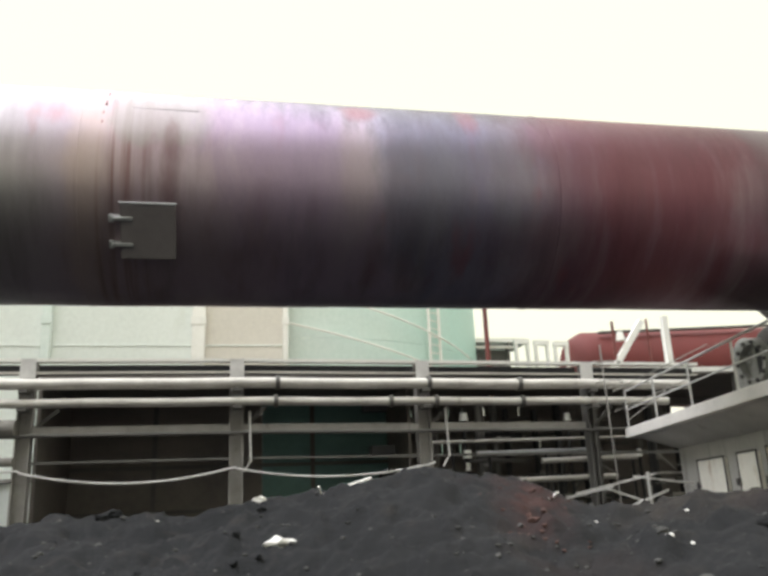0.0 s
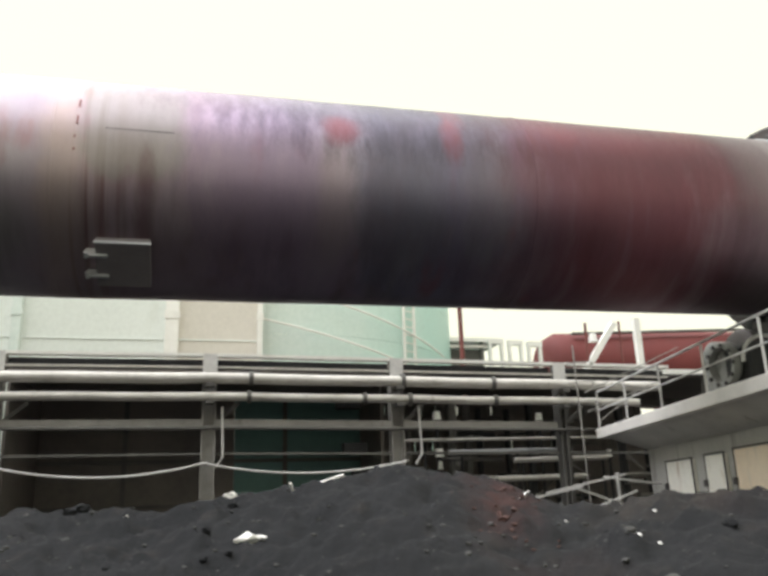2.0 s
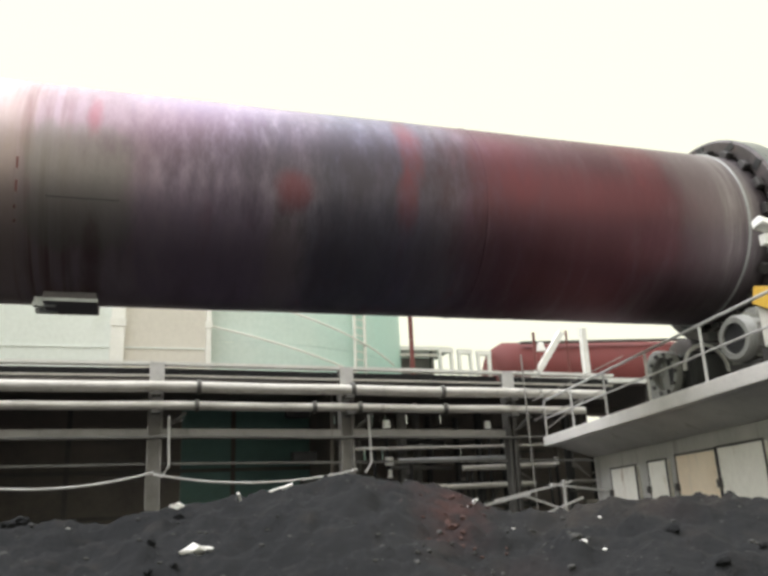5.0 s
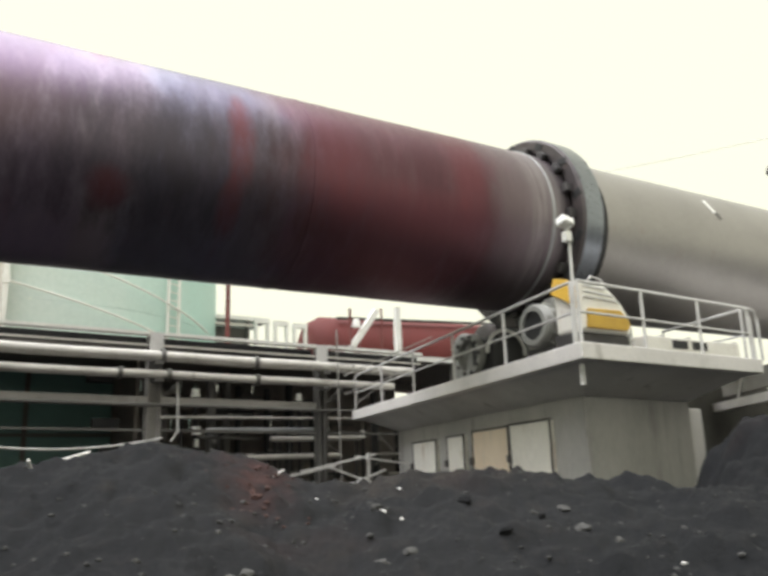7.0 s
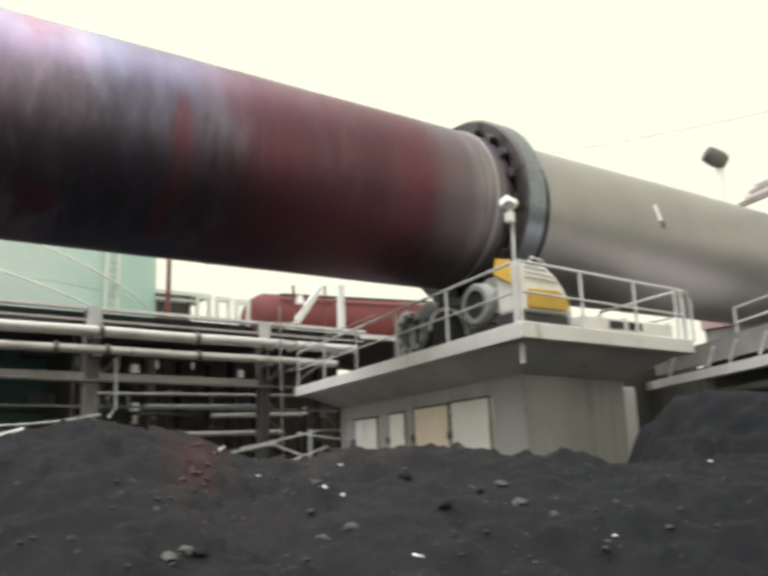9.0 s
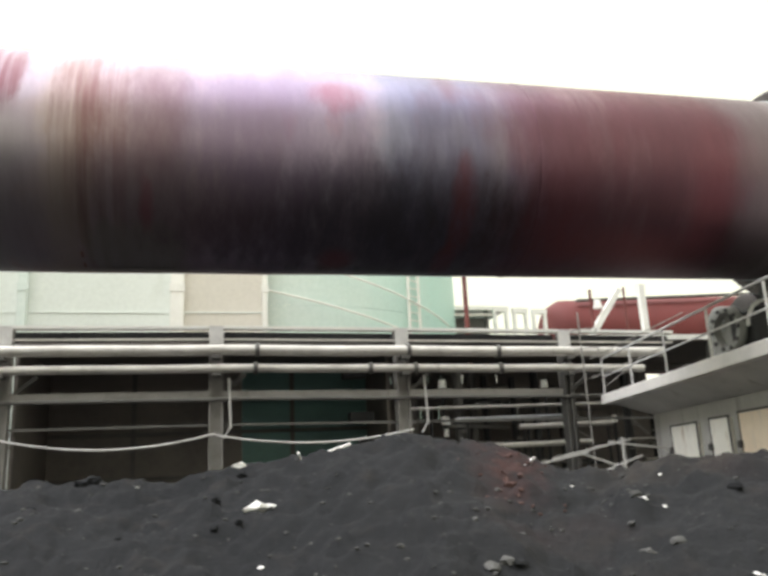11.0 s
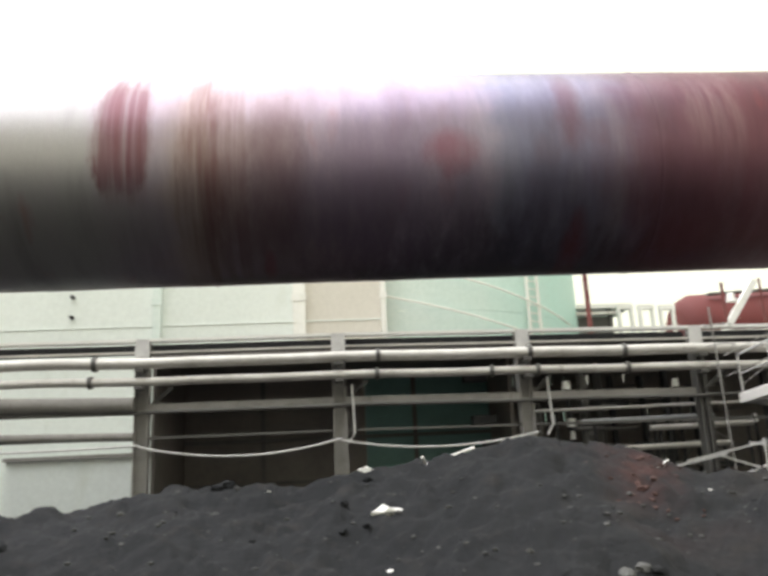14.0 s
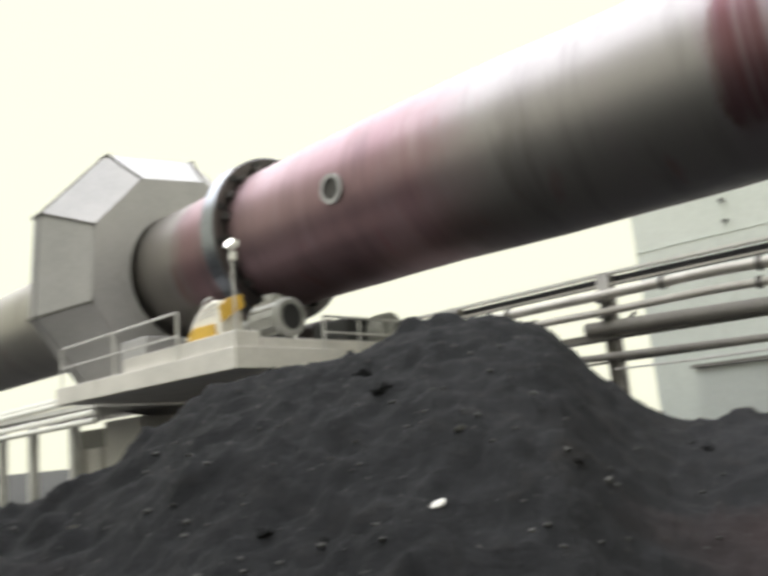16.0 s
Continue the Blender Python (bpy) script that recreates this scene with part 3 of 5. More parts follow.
def kiln():
    k = thing("rotary_kiln", (0, 0, 0), "long rotating steel kiln with heat-tinted purple and maroon shell", "rotary kiln")
    k.matrix_basis = kiln_pose(0)

    def barrel(x0, x1, r):
        prof = []
        n = max(2, int((x1 - x0) * 4))
        for i in range(n + 1):
            x = x0 + (x1 - x0) * i / n
            prof.append((x, r + swell(x) + 0.012 * noise.noise(Vector((x * 0.7, 3.3, 0)))))
        bm = turned(prof, 144)
        for v in bm.verts:
            v.co += bend(v.co.x)
        return bm
    part("shell", barrel(-17.0, 12.75, RK), SHELL, k, "heat-tinted purple, grey and maroon steel barrel", True, True)
    part("shell", barrel(13.85, 25.8, RK + 0.03), DUSTY_SHELL, k, "pale dusty steel barrel", True, True)
    part("shell", barrel(-48.0, -17.8, RK), SHELL, k, "pale grey and pink steel barrel", True, True)
    # black collar that shows as a narrow dark band beside the ring
    for x0, x1 in ((12.75, 13.85), (-17.8, -17.0)):
        part("wear_plate", barrel(x0, x1, RK + 0.015), BLACK_STEEL, k, "black collar under the riding ring", True, True)
    for x in (-2.42, 6.1):
        q = RK + swell(x)
        part("weld_seam", turned([(x - 0.035, q - 0.12), (x - 0.03, q + 0.006), (x, q + 0.013), (x + 0.03, q + 0.006), (x + 0.035, q - 0.12)], 144) if x < 14 else
             turned([(x - 0.03, RK - 0.2), (x, RK - 0.085), (x + 0.03, RK - 0.2)], 144), SHELL, k, "", True, True)
    part("weld_seam", turned([(12.1, RK - 0.1), (12.12, RK + 0.015), (12.15, RK + 0.025), (12.18, RK + 0.015), (12.2, RK - 0.1)], 144), BARE_STEEL, k, "bright retaining ring weld", True, True)
    for x, wd, g in ((13.03, 0.66, 0.0), (-17.4, 0.7, 0.07)):
        h = wd / 2
        ro = 2.41 + g
        off = Matrix.Translation(bend(x))
        ring = turned([(x - h, 2.06 + g), (x - h, ro - 0.06), (x - h + 0.05, ro - 0.01), (x + h - 0.05, ro - 0.01), (x + h, ro - 0.06), (x + h, 2.06 + g)], 128, True)
        ring.transform(off)
        t = part("riding_ring", ring, TYRE_STEEL, k, "thick worn steel riding ring", True, True)
        ring = turned([(x - h + 0.06, ro - 0.08), (x - h + 0.06, ro), (x + h - 0.06, ro), (x + h - 0.06, ro - 0.08)], 128, True)
        ring.transform(off)
        part("running_surface", ring, POLISHED, t, "polished bright running surface", True, True)
        for side in (-1, 1):
            for i in range(20):
                bm = box(-0.09, 0.09, -0.12, 0.12, -0.06, 0.1, 0.02)
                bm.transform(off @ shell_frame(x + side * (h + 0.1), i * 18, RK + g + 0.05))
                part("retaining_block", bm, DARK_STEEL, k, "", True)
            for i in range(14):
                bm = box(-0.13, 0.13, -0.09, 0.09, -0.01, 0.035, 0.01)
                bm.transform(off @ Matrix.Translation(on_shell(x + side * (h + 0.005), i * 25.7 + 7, 2.24 + g)) @ pose(0, 0, 0, i * 25.7 + 97) @ pose(0, 0, 0, 0, 90, 0))
                part("stop_plate", bm, BLACK_STEEL, t, "", True)
    # bare chip in the dusty barrel, with a dark run below it
    for x, a, w, h, mt, lb in ((18.2, 105, 0.07, 0.24, WHITE_PAINT, "white bare chip"), (18.36, 95.5, 0.06, 0.12, DARK_STEEL, "dark run")):
        bm = box(-w, w, -h, h, -0.05, 0.012, 0.006)
        bm.transform(shell_frame(x, a, RK + 0.03) @ pose(0, 0, 0, 0, 0, 12))
        part("shell_mark", bm, mt, k, lb, True)
    # square hatch with two hinges
    hatch_ang = -36.5
    bm = box(-0.44, 0.44, -0.47, 0.47, -0.06, 0.12, 0.015)
    bm.transform(shell_frame(-1.27, hatch_ang))
    d = part("hatch", bm, HATCH, k, "square dark grey steel access hatch", True)
    bm = box(-0.46, 0.46, 0.472, 0.505, 0.07, 0.13, 0.008)
    bm.transform(shell_frame(-1.27, hatch_ang))
    part("lip", bm, BARE_STEEL, d, "bright worn steel lip", True)
    for v in (0.23, -0.22):
        bm = box(-0.6, -0.24, v - 0.03, v + 0.03, -0.02, 0.17, 0.012)
        rod(bm, (-0.58, v - 0.06, 0.12), (-0.58, v + 0.06, 0.12), 0.045, 10)
        bm.transform(shell_frame(-1.27, hatch_ang))
        part("hinge", bm, BARE_STEEL, d, "bright steel hinge strap", True)
    # round manhole on the pink end
    bm = bmesh.new()
    seg = 32
    ringv = [[bm.verts.new((r * math.cos(i * math.tau / seg), r * math.sin(i * math.tau / seg), z)) for i in range(seg)] for r, z in ((0.26, -0.1), (0.26, 0.06), (0.37, 0.06), (0.39, -0.1))]
    for q, s in zip(ringv, ringv[1:]):
        for i in range(seg):
            bm.faces.new((q[i], q[(i + 1) % seg], s[(i + 1) % seg], s[i]))
    bm.transform(Matrix.Translation(bend(-12.75)) @ shell_frame(-12.75, -3.5 + TURN_RATE * 16, RK + 0.07))
    mh = part("manhole_ring", bm, SHROUD, k, "pale steel manhole ring", True)
    bm = bmesh.new()
    rod(bm, (0, 0, -0.05), (0, 0, 0.012), 0.255, 24)
    bm.transform(Matrix.Translation(bend(-12.75)) @ shell_frame(-12.75, -3.5 + TURN_RATE * 16, RK + 0.07))
    part("cover", bm, DARK_STEEL, mh, "", True)
    # lengthwise plate seams and a short crack beside the hatch
    for x0, x1, a in ((-2.4, -0.5, 31), (-2.4, 6.0, -120)):
        bm = box(x0, x1, -0.008, 0.008, -0.03, 0.004)
        bm.transform(shell_frame(0, a, RK + swell((x0 + x1) / 2)))
        part("plate_seam", bm, DARK_STEEL, k, "", True)
    for x, a, ln in ((-2.05, 40, 0.28), (-2.07, 22, 0.14)):
        bm = box(-0.014, 0.014, -ln, ln, -0.06, 0.004)
        bm.transform(shell_frame(x, a))
        part("burnt_streak", bm, DARK_RED, k, "dark red burnt streak", True)
    return k


TURN_RATE = 10.7


# ---------------------------------------------------------------- roller stations
def prism(foot, z0, z1, foot_low=None):
    """An upright block over a footprint; foot_low gives a smaller underside."""
    bm = bmesh.new()
    lo = [bm.verts.new((x, y, z0)) for x, y in (foot_low or foot)]
    hi = [bm.verts.new((x, y, z1)) for x, y in foot]
    n = len(foot)
    bm.faces.new(lo[::-1])
    bm.faces.new(hi)
    for i in range(n):
        bm.faces.new((lo[i], lo[(i + 1) % n], hi[(i + 1) % n], hi[i]))
    return bm


def soft_edges(bm, w):
    bmesh.ops.bevel(bm, geom=bm.edges[:], offset=w, segments=2, affect="EDGES", profile=0.5)
    return bm


def railing(name, pts, z, h, label, mids=(0.5,), step=1.7):
    rail = thing(name, (*pts[0], z), label, "railing", "guard rails of the kiln piers")
    for k, (a, b) in enumerate(zip(pts, pts[1:])):
        a3, b3 = Vector((*a, z)), Vector((*b, z))
        n = max(1, round((b3 - a3).length / step))
        for i in range(n + (k == len(pts) - 2)):
            p = a3.lerp(b3, i / n)
            part("rail_post", rod(bmesh.new(), p - Vector((0, 0, 0.02)), p + Vector((0, 0, h)), 0.03, 8), RAIL_PAINT, rail)
        part("top_rail", rod(bmesh.new(), a3 + Vector((0, 0, h)), b3 + Vector((0, 0, h)), 0.033, 8), RAIL_PAINT, rail)
        for m in mids:
            part("mid_rail", rod(bmesh.new(), a3 + Vector((0, 0, h * m)), b3 + Vector((0, 0, h * m)), 0.024, 8), RAIL_PAINT, rail)
    return rail


def roller(x, y, z, deck, group):
    """A support roller on two bearing blocks; it turns with the kiln."""
    base = thing("bearing_pedestal", (x, y, deck), "steel bearing frame with two grey pillow blocks", "bearing", group)
    part("base_beam", box(x - 1.35, x + 1.35, y - 0.45, y + 0.45, deck, deck + 0.22, 0.02), DARK_STEEL, base)
    for s in (-1, 1):
        bm = box(x + s * 0.95 - 0.22, x + s * 0.95 + 0.22, y - 0.42, y + 0.42, deck + 0.22, z - 0.05, 0.04)
        part("pillow_block", bm, GREY_CAST, base)
        bm = turned([(-0.24, 0.1), (-0.24, 0.36), (-0.19, 0.42), (0.19, 0.42), (0.24, 0.36), (0.24, 0.1)], 32)
        bm.transform(Matrix.Translation((x + s * 0.95, y, z)))
        cap = part("bearing_cap", bm, GREY_CAST, base, "", False, True)
        for i in range(8):
            bm = bmesh.new()
            a = i * math.tau / 8
            p = Vector((x + s * 1.19, y + 0.28 * math.cos(a), z + 0.28 * math.sin(a)))
            rod(bm, p - Vector((0.01, 0, 0)), p + Vector((s * 0.035, 0, 0)), 0.035, 6)
            part("cap_bolt", bm, BARE_STEEL, cap)
    r = thing("support_roller", (x, y, z), "dark steel support roller under the riding ring", "roller", group)
    part("drum", turned([(-0.42, 0.2), (-0.42, 0.66), (-0.38, 0.72), (0.38, 0.72), (0.42, 0.66), (0.42, 0.2)], 48), TYRE_STEEL, r, "", True, True)
    part("shaft", turned([(-1.1, 0.16), (1.1, 0.16)], 24), BARE_STEEL, r, "", True, True)
    ROLLERS.append((r, (x, y, z)))


ROLLERS = []


def guard_cover(x, y, z, s, group):
    """Pale sheet hood with a sloped yellow end and a yellow skirt, on a low sled."""
    c = thing("roller_guard", (x, y, z), "pale sheet guard hood with yellow end and skirt", "machine guard", group)

    def slab(pts, y0, y1, w=0.02):
        bm = bmesh.new()
        a = [bm.verts.new((x + s * px, y0, z + pz)) for px, pz in pts]
        b = [bm.verts.new((x + s * px, y1, z + pz)) for px, pz in pts]
        bm.faces.new(a)
        bm.faces.new(b[::-1])
        for i in range(len(pts)):
            bm.faces.new((a[i], a[i - 1], b[i - 1], b[i]))
        return soft_edges(bm, w)
    bm = bmesh.new()
    prof = [(-0.62, 0.80), (-0.6, 1.22), (-0.3, 1.46), (0.1, 1.58), (0.1, 1.22), (-0.3, 1.02)]
    sides = [[bm.verts.new((x + s * px, y + py, z + pz)) for py, pz in prof] for px in (-0.61, -0.53)]
    bm.faces.new(sides[0])
    bm.faces.new(sides[1][::-1])
    for i in range(len(prof)):
        bm.faces.new((sides[0][i], sides[0][i - 1], sides[1][i - 1], sides[1][i]))
    bm.transform(Matrix.Translation((x - s * 0.57, y, z + 1.2)) @ pose(0, 0, 0, 0, 16 * s, 0) @ Matrix.Translation((-(x - s * 0.57), -y, -(z + 1.2))))
    part("end_guard", soft_edges(bm, 0.015), YELLOW, c, "sloped yellow end guard")
    part("hood", slab([(-0.52, 0.4), (0.8, 0.4), (0.86, 0.6), (0.72, 0.9), (0.45, 1.18), (0.15, 1.36), (-0.2, 1.42), (-0.52, 1.38)], y - 0.58, y + 0.1, 0.07), PANEL_WHITE, c, "pale dusty sheet hood")
    part("skirt", slab([(-0.40, 0.46), (0.66, 0.46), (0.76, 0.58), (0.68, 0.74), (0.5, 0.86), (-0.36, 0.84)], y - 0.64, y - 0.585), YELLOW, c, "yellow skirt panel")
    part("foot_frame", box(x - 0.62, x + 0.8, y - 0.52, y + 0.05, z, z + 0.39, 0.02), DARK_STEEL, c)
    for pz, px in ((1.3, 0.2), (1.18, 0.4), (1.08, 0.52)):
        part("hood_rib", bar(bmesh.new(), (x - s * 0.4, y - 0.595, z + pz), (x + s * px, y - 0.595, z + pz - 0.04), 0.03, 0.03), RAIL_PAINT, c)
    bm = tube(bmesh.new(), [(x - s * 0.2, y - 0.5, z + 1.36), (x - s * 0.1, y - 0.5, z + 1.52), (x + s * 0.2, y - 0.5, z + 1.48), (x + s * 0.42, y - 0.5, z + 1.14)], 0.018, 6)
    part("handle", bm, RAIL_PAINT, c)


def flood_lamp(x, y, z, h, face, lit, group):
    lamp = thing("flood_lamp", (x, y, z), "lit white floodlight on a thin pole" if lit else "white floodlight on a thin leaning pole", "floodlight", group)
    top = Vector((x + 0.05 * face, y, z + h))
    part("pole", rod(bmesh.new(), (x, y, z), top, 0.03, 10), RAIL_PAINT, lamp)
    part("base_plate", box(x - 0.12, x + 0.12, y - 0.12, y + 0.12, z, z + 0.03), RAIL_PAINT, lamp)
    bm = box(-0.14, 0.14, -0.1, 0.1, -0.08, 0.09, 0.025)
    bm.transform(Matrix.Translation(top + Vector((-0.12 * face, -0.05, 0.02))) @ pose(0, 0, 0, -20, 12 * face, 0))
    head = part("lamp_head", bm, WHITE_PAINT, lamp)
    bm = box(-0.12, 0.12, -0.115, -0.095, -0.06, 0.07, 0.008)
    bm.transform(Matrix.Translation(top + Vector((-0.12 * face, -0.05, 0.02))) @ pose(0, 0, 0, -20, 12 * face, 0))
    part("glass", bm, LAMP_GLOW if lit else WHITE_PAINT, head, "lit lamp glass" if lit else "")
    bm = box(-0.075, 0.075, -0.07, 0.07, -0.1, 0.1, 0.02)
    bm.transform(Matrix.Translation(top + Vector((-0.08 * face, -0.02, -0.24))))
    part("ballast_box", bm, WHITE_PAINT, lamp)


def gear_motor(x, y, z, s, group):
    m = thing("drive_motor", (x, y, z), "grey ribbed electric motor with round end shield", "motor", group)
    part("foot", box(x - 0.45, x + 0.45, y - 0.4, y + 0.4, z, z + 0.32, 0.02), DARK_STEEL, m)
    bm = turned([(-0.5, 0.2), (-0.5, 0.40), (-0.44, 0.46), (0.5, 0.46), (0.55, 0.3)], 32)
    bm.transform(Matrix.Translation((x, y, z + 0.78)))
    part("body", bm, GREY_CAST, m, "", False, True)
    for i in range(14):
        a = i * math.tau / 14
        p = Vector((0, math.cos(a), math.sin(a)))
        c = Vector((x, y, z + 0.78))
        part("cooling_rib", bar(bmesh.new(), c + p * 0.475 + Vector((-0.4, 0, 0)), c + p * 0.475 + Vector((0.45, 0, 0)), 0.03, 0.05), GREY_CAST, m)
    bm = turned([(-0.06, 0.3), (-0.06, 0.40), (0.0, 0.45), (0.05, 0.40), (0.05, 0.3)], 32, True)
    bm.transform(Matrix.Translation((x - s * 0.55, y, z + 0.78)))
    part("end_shield", bm, GREY_CAST, m, "", False, True)
    bm = turned([(-0.03, 0.05), (-0.03, 0.3), (0.03, 0.3), (0.03, 0.05)], 32)
    bm.transform(Matrix.Translation((x - s * 0.53, y, z + 0.78)))
    part("fan_grille", bm, BLACK_STEEL, m, "dark fan grille", False, True)
    part("terminal_box", box(x - 0.16, x + 0.16, y - 0.2, y + 0.1, z + 1.2, z + 1.38, 0.02), GREY_CAST, m)


def right_station():
    g = "machines of the first roller station"
    top, low = 3.8, 3.5
    foot = [(9.61, 9.38), (15.07, 9.65), (17.6, 22.2), (12.03, 21.94)]
    pier = thing("concrete_pier", (12.5, 13, 0), "pale concrete kiln pier with an overhanging deck slab", "pier", "kiln piers")
    part("deck_slab", soft_edges(prism(foot, low, top - 0.006), 0.02), PALE_CONCRETE, pier, "pale dusty concrete slab")
    # unseen dark sheet, added so that less light bounces onto the kiln
    part("deck_topping", prism([(9.68, 9.45), (15.0, 9.72), (17.5, 22.1), (12.08, 21.85)], top - 0.004, top), PIER_DARK, pier, "thin dark sheet added over the deck to dim bounced light")
    under = [(10.95, 10.75), (14.55, 11.2), (16.6, 20.8), (12.9, 20.6)]
    part("haunch", prism([(9.85, 9.6), (14.9, 9.9), (17.3, 21.9), (12.2, 21.6)], 3.06, low - 0.003, under), CONCRETE, pier, "sloped concrete underside")
    part("pier_wall", soft_edges(prism(under, -0.3, 3.055), 0.03), PIER_WALL, pier, "stained concrete pier wall with shade in its colour")
    # door panels on the face that looks along the kiln
    a, b = Vector((10.95, 10.75, 0)), Vector((12.9, 20.6, 0))
    d = (b - a).normalized()
    out = Vector((-d.y, d.x, 0))
    for s0, s1, z1, mt, lb in ((1.15, 2.83, 2.68, PANEL_WHITE, "white steel door panel"), (2.9, 4.7, 2.66, PEACH, "peach-stained steel door panel"), (5.2, 6.2, 2.62, PANEL_WHITE, "pale steel door panel"), (6.95, 8.6, 2.6, PANEL_WHITE, "grey-white door panel")):
        p, q = a + d * s0 + out * 0.05, a + d * s1 + out * 0.05
        bm = bmesh.new()
        bar(bm, (p.x, p.y, z1 / 2), (q.x, q.y, z1 / 2), 0.1, z1)
        leaf = part("door_panel", bm, mt, pier, lb)
        for e in (p, q):
            part("door_frame", rod(bmesh.new(), (e.x + out.x * 0.05, e.y + out.y * 0.05, 0), (e.x + out.x * 0.05, e.y + out.y * 0.05, z1 + 0.04), 0.022, 6), DARK_STEEL, leaf)
        for hz in (0.6, 1.9):
            e = q + out * 0.08
            part("hinge", box(e.x - 0.05, e.x + 0.05, e.y - 0.05, e.y + 0.05, hz, hz + 0.16), DARK_STEEL, leaf)
        e0, e1 = p + out * 0.05, q + out * 0.05
        part("door_head", bar(bmesh.new(), (e0.x, e0.y, z1 + 0.03), (e1.x, e1.y, z1 + 0.03), 0.06, 0.035), DARK_STEEL, leaf)
    part("drain_pipe", rod(bmesh.new(), (9.95, 9.75, 3.5), (9.95, 9.75, 3.1), 0.05, 8), RAIL_PAINT, pier)
    railing("guard_rail", [(9.75, 9.5), (14.95, 9.78)], top, 1.1, "pale painted pipe railing along the pier deck front")
    railing("guard_rail", [(9.75, 9.66), (12.1, 21.8)], top, 1.1, "pale painted pipe railing along the pier deck side", step=2.4)
    railing("guard_rail", [(15.0, 9.95), (15.5, 12.4)], top, 1.1, "pale painted pipe railing at the pier deck end")
    # curved end hoops of the rail
    hoop = thing("rail_hoop", (14.98, 9.8, top), "bent pipe hoop at the end of the railing", "railing")
    for o in (0.0, 0.25):
        part("hoop_bar", tube(bmesh.new(), [(14.7 + o, 9.76, top + 1.1), (14.95 + o, 9.78, top + 1.06), (15.05 + o, 9.8, top + 0.9), (15.08 + o, 9.8, top)], 0.03), RAIL_PAINT, hoop)
    roller(13.15, 12.72, 4.82, top, g)
    roller(13.15, 15.88, 4.82, top, g)
    guard_cover(11.1, 10.85, top, 1, g)
    gear_motor(11.3, 11.75, top, 1, g)
    flood_lamp(10.02, 9.88, top, 2.28, 1, False, g)
    # far gear box with a flange and a dark body
    bx = thing("gear_box", (12.4, 15.3, top), "black oily gear box with a pale round flange", "gear box", g)
    part("casing", box(12.0, 13.0, 14.6, 16.2, top, top + 1.2, 0.1), BLACK_STEEL, bx)
    bm = turned([(-0.12, 0.40), (-0.12, 0.5), (0.0, 0.55), (0.1, 0.5), (0.1, 0.40)], 32, True)
    bm.transform(Matrix.Translation((11.9, 15.4, top + 0.78)))
    fl = part("flange", bm, GREY_CAST, bx, "pale ribbed flange ring", False, True)
    for i in range(10):
        a2 = i * math.tau / 10
        p = Vector((11.79, 15.4 + 0.46 * math.cos(a2), top + 0.78 + 0.46 * math.sin(a2)))
        part("flange_bolt", rod(bmesh.new(), p, p + Vector((-0.05, 0, 0)), 0.05, 6), DARK_STEEL, fl)
    bm = tube(bmesh.new(), [(12.3 + 0.6 * math.cos(u), 14.5, top + 0.7 + 0.6 * math.sin(u)) for u in np.linspace(0, math.pi, 12)], 0.045)
    part("guard_hoop", bm, RAIL_PAINT, bx)
    # clutter on the deck: trays, pipes, small boxes
    tray = thing("cable_tray", (13.3, 10.2, top), "pale dusty cable tray on the deck", "cable tray", g)
    part("tray_floor", box(12.6, 14.7, 10.0, 10.35, top, top + 0.05), RAIL_PAINT, tray)
    for yy in (10.0, 10.33):
        part("tray_side", box(12.6, 14.7, yy, yy + 0.025, top + 0.05, top + 0.2), RAIL_PAINT, tray)
    random.seed(8)
    for i in range(9):
        x = 12.7 + 0.25 * i
        h = random.uniform(0.1, 0.3)
        w = random.uniform(0.08, 0.2)
        y = 10.5 + random.uniform(0, 0.5)
        solid("junction_box", box(x - w, x + w, y - 0.1, y + 0.1, top, top + h, 0.015), random.choice((RAIL_PAINT, WHITE_PAINT, DARK_STEEL)), "small dusty steel box on the deck", "junction box", "small boxes on the deck")
    dc = thing("low_duct", (13.4, 10.0, top), "long low pale sheet duct along the deck front", "duct", g)
    part("duct_body", box(11.9, 14.8, 9.95, 10.3, top, top + 0.36, 0.03), PANEL_WHITE, dc, "pale dusty sheet")
    for x in (12.9, 13.5):
        part("duct_vent", box(x - 0.22, x + 0.22, 9.935, 9.949, top + 0.14, top + 0.3), BLACK_STEEL, dc, "dark slotted vent")
    for x in (12.4, 13.2, 14.1, 14.7):
        part("duct_strap", box(x - 0.03, x + 0.03, 9.93, 10.32, top + 0.362, top + 0.385), RAIL_PAINT, dc)
    for x, h in ((14.95, 0.5), (15.02, 0.3)):
        solid("valve_stub", rod(bmesh.new(), (x - 0.15, 10.2 + h, top), (x - 0.15, 10.2 + h, top + h), 0.09, 10), WHITE_PAINT, "short white valve stub on the deck", "valve", "small fittings on the deck", auto=True)
    # thin rails and a pole ladder at the far corner
    st = thing("corner_rail_post", (11.55, 21.7, 0), "thin pale steel pole with hoops and slanted rails", "railing", g)
    part("pole", rod(bmesh.new(), (11.62, 21.9, 0), (11.5, 21.9, 6.4), 0.026, 8), RACK_CONCRETE, st)
    for z in (4.6, 5.2, 5.8):
        part("hoop", tube(bmesh.new(), [(11.65 + 0.4 * math.cos(u), 21.9 - 0.5 * math.sin(u), z) for u in np.linspace(0, math.pi, 9)], 0.016, 6), RACK_CONCRETE, st)
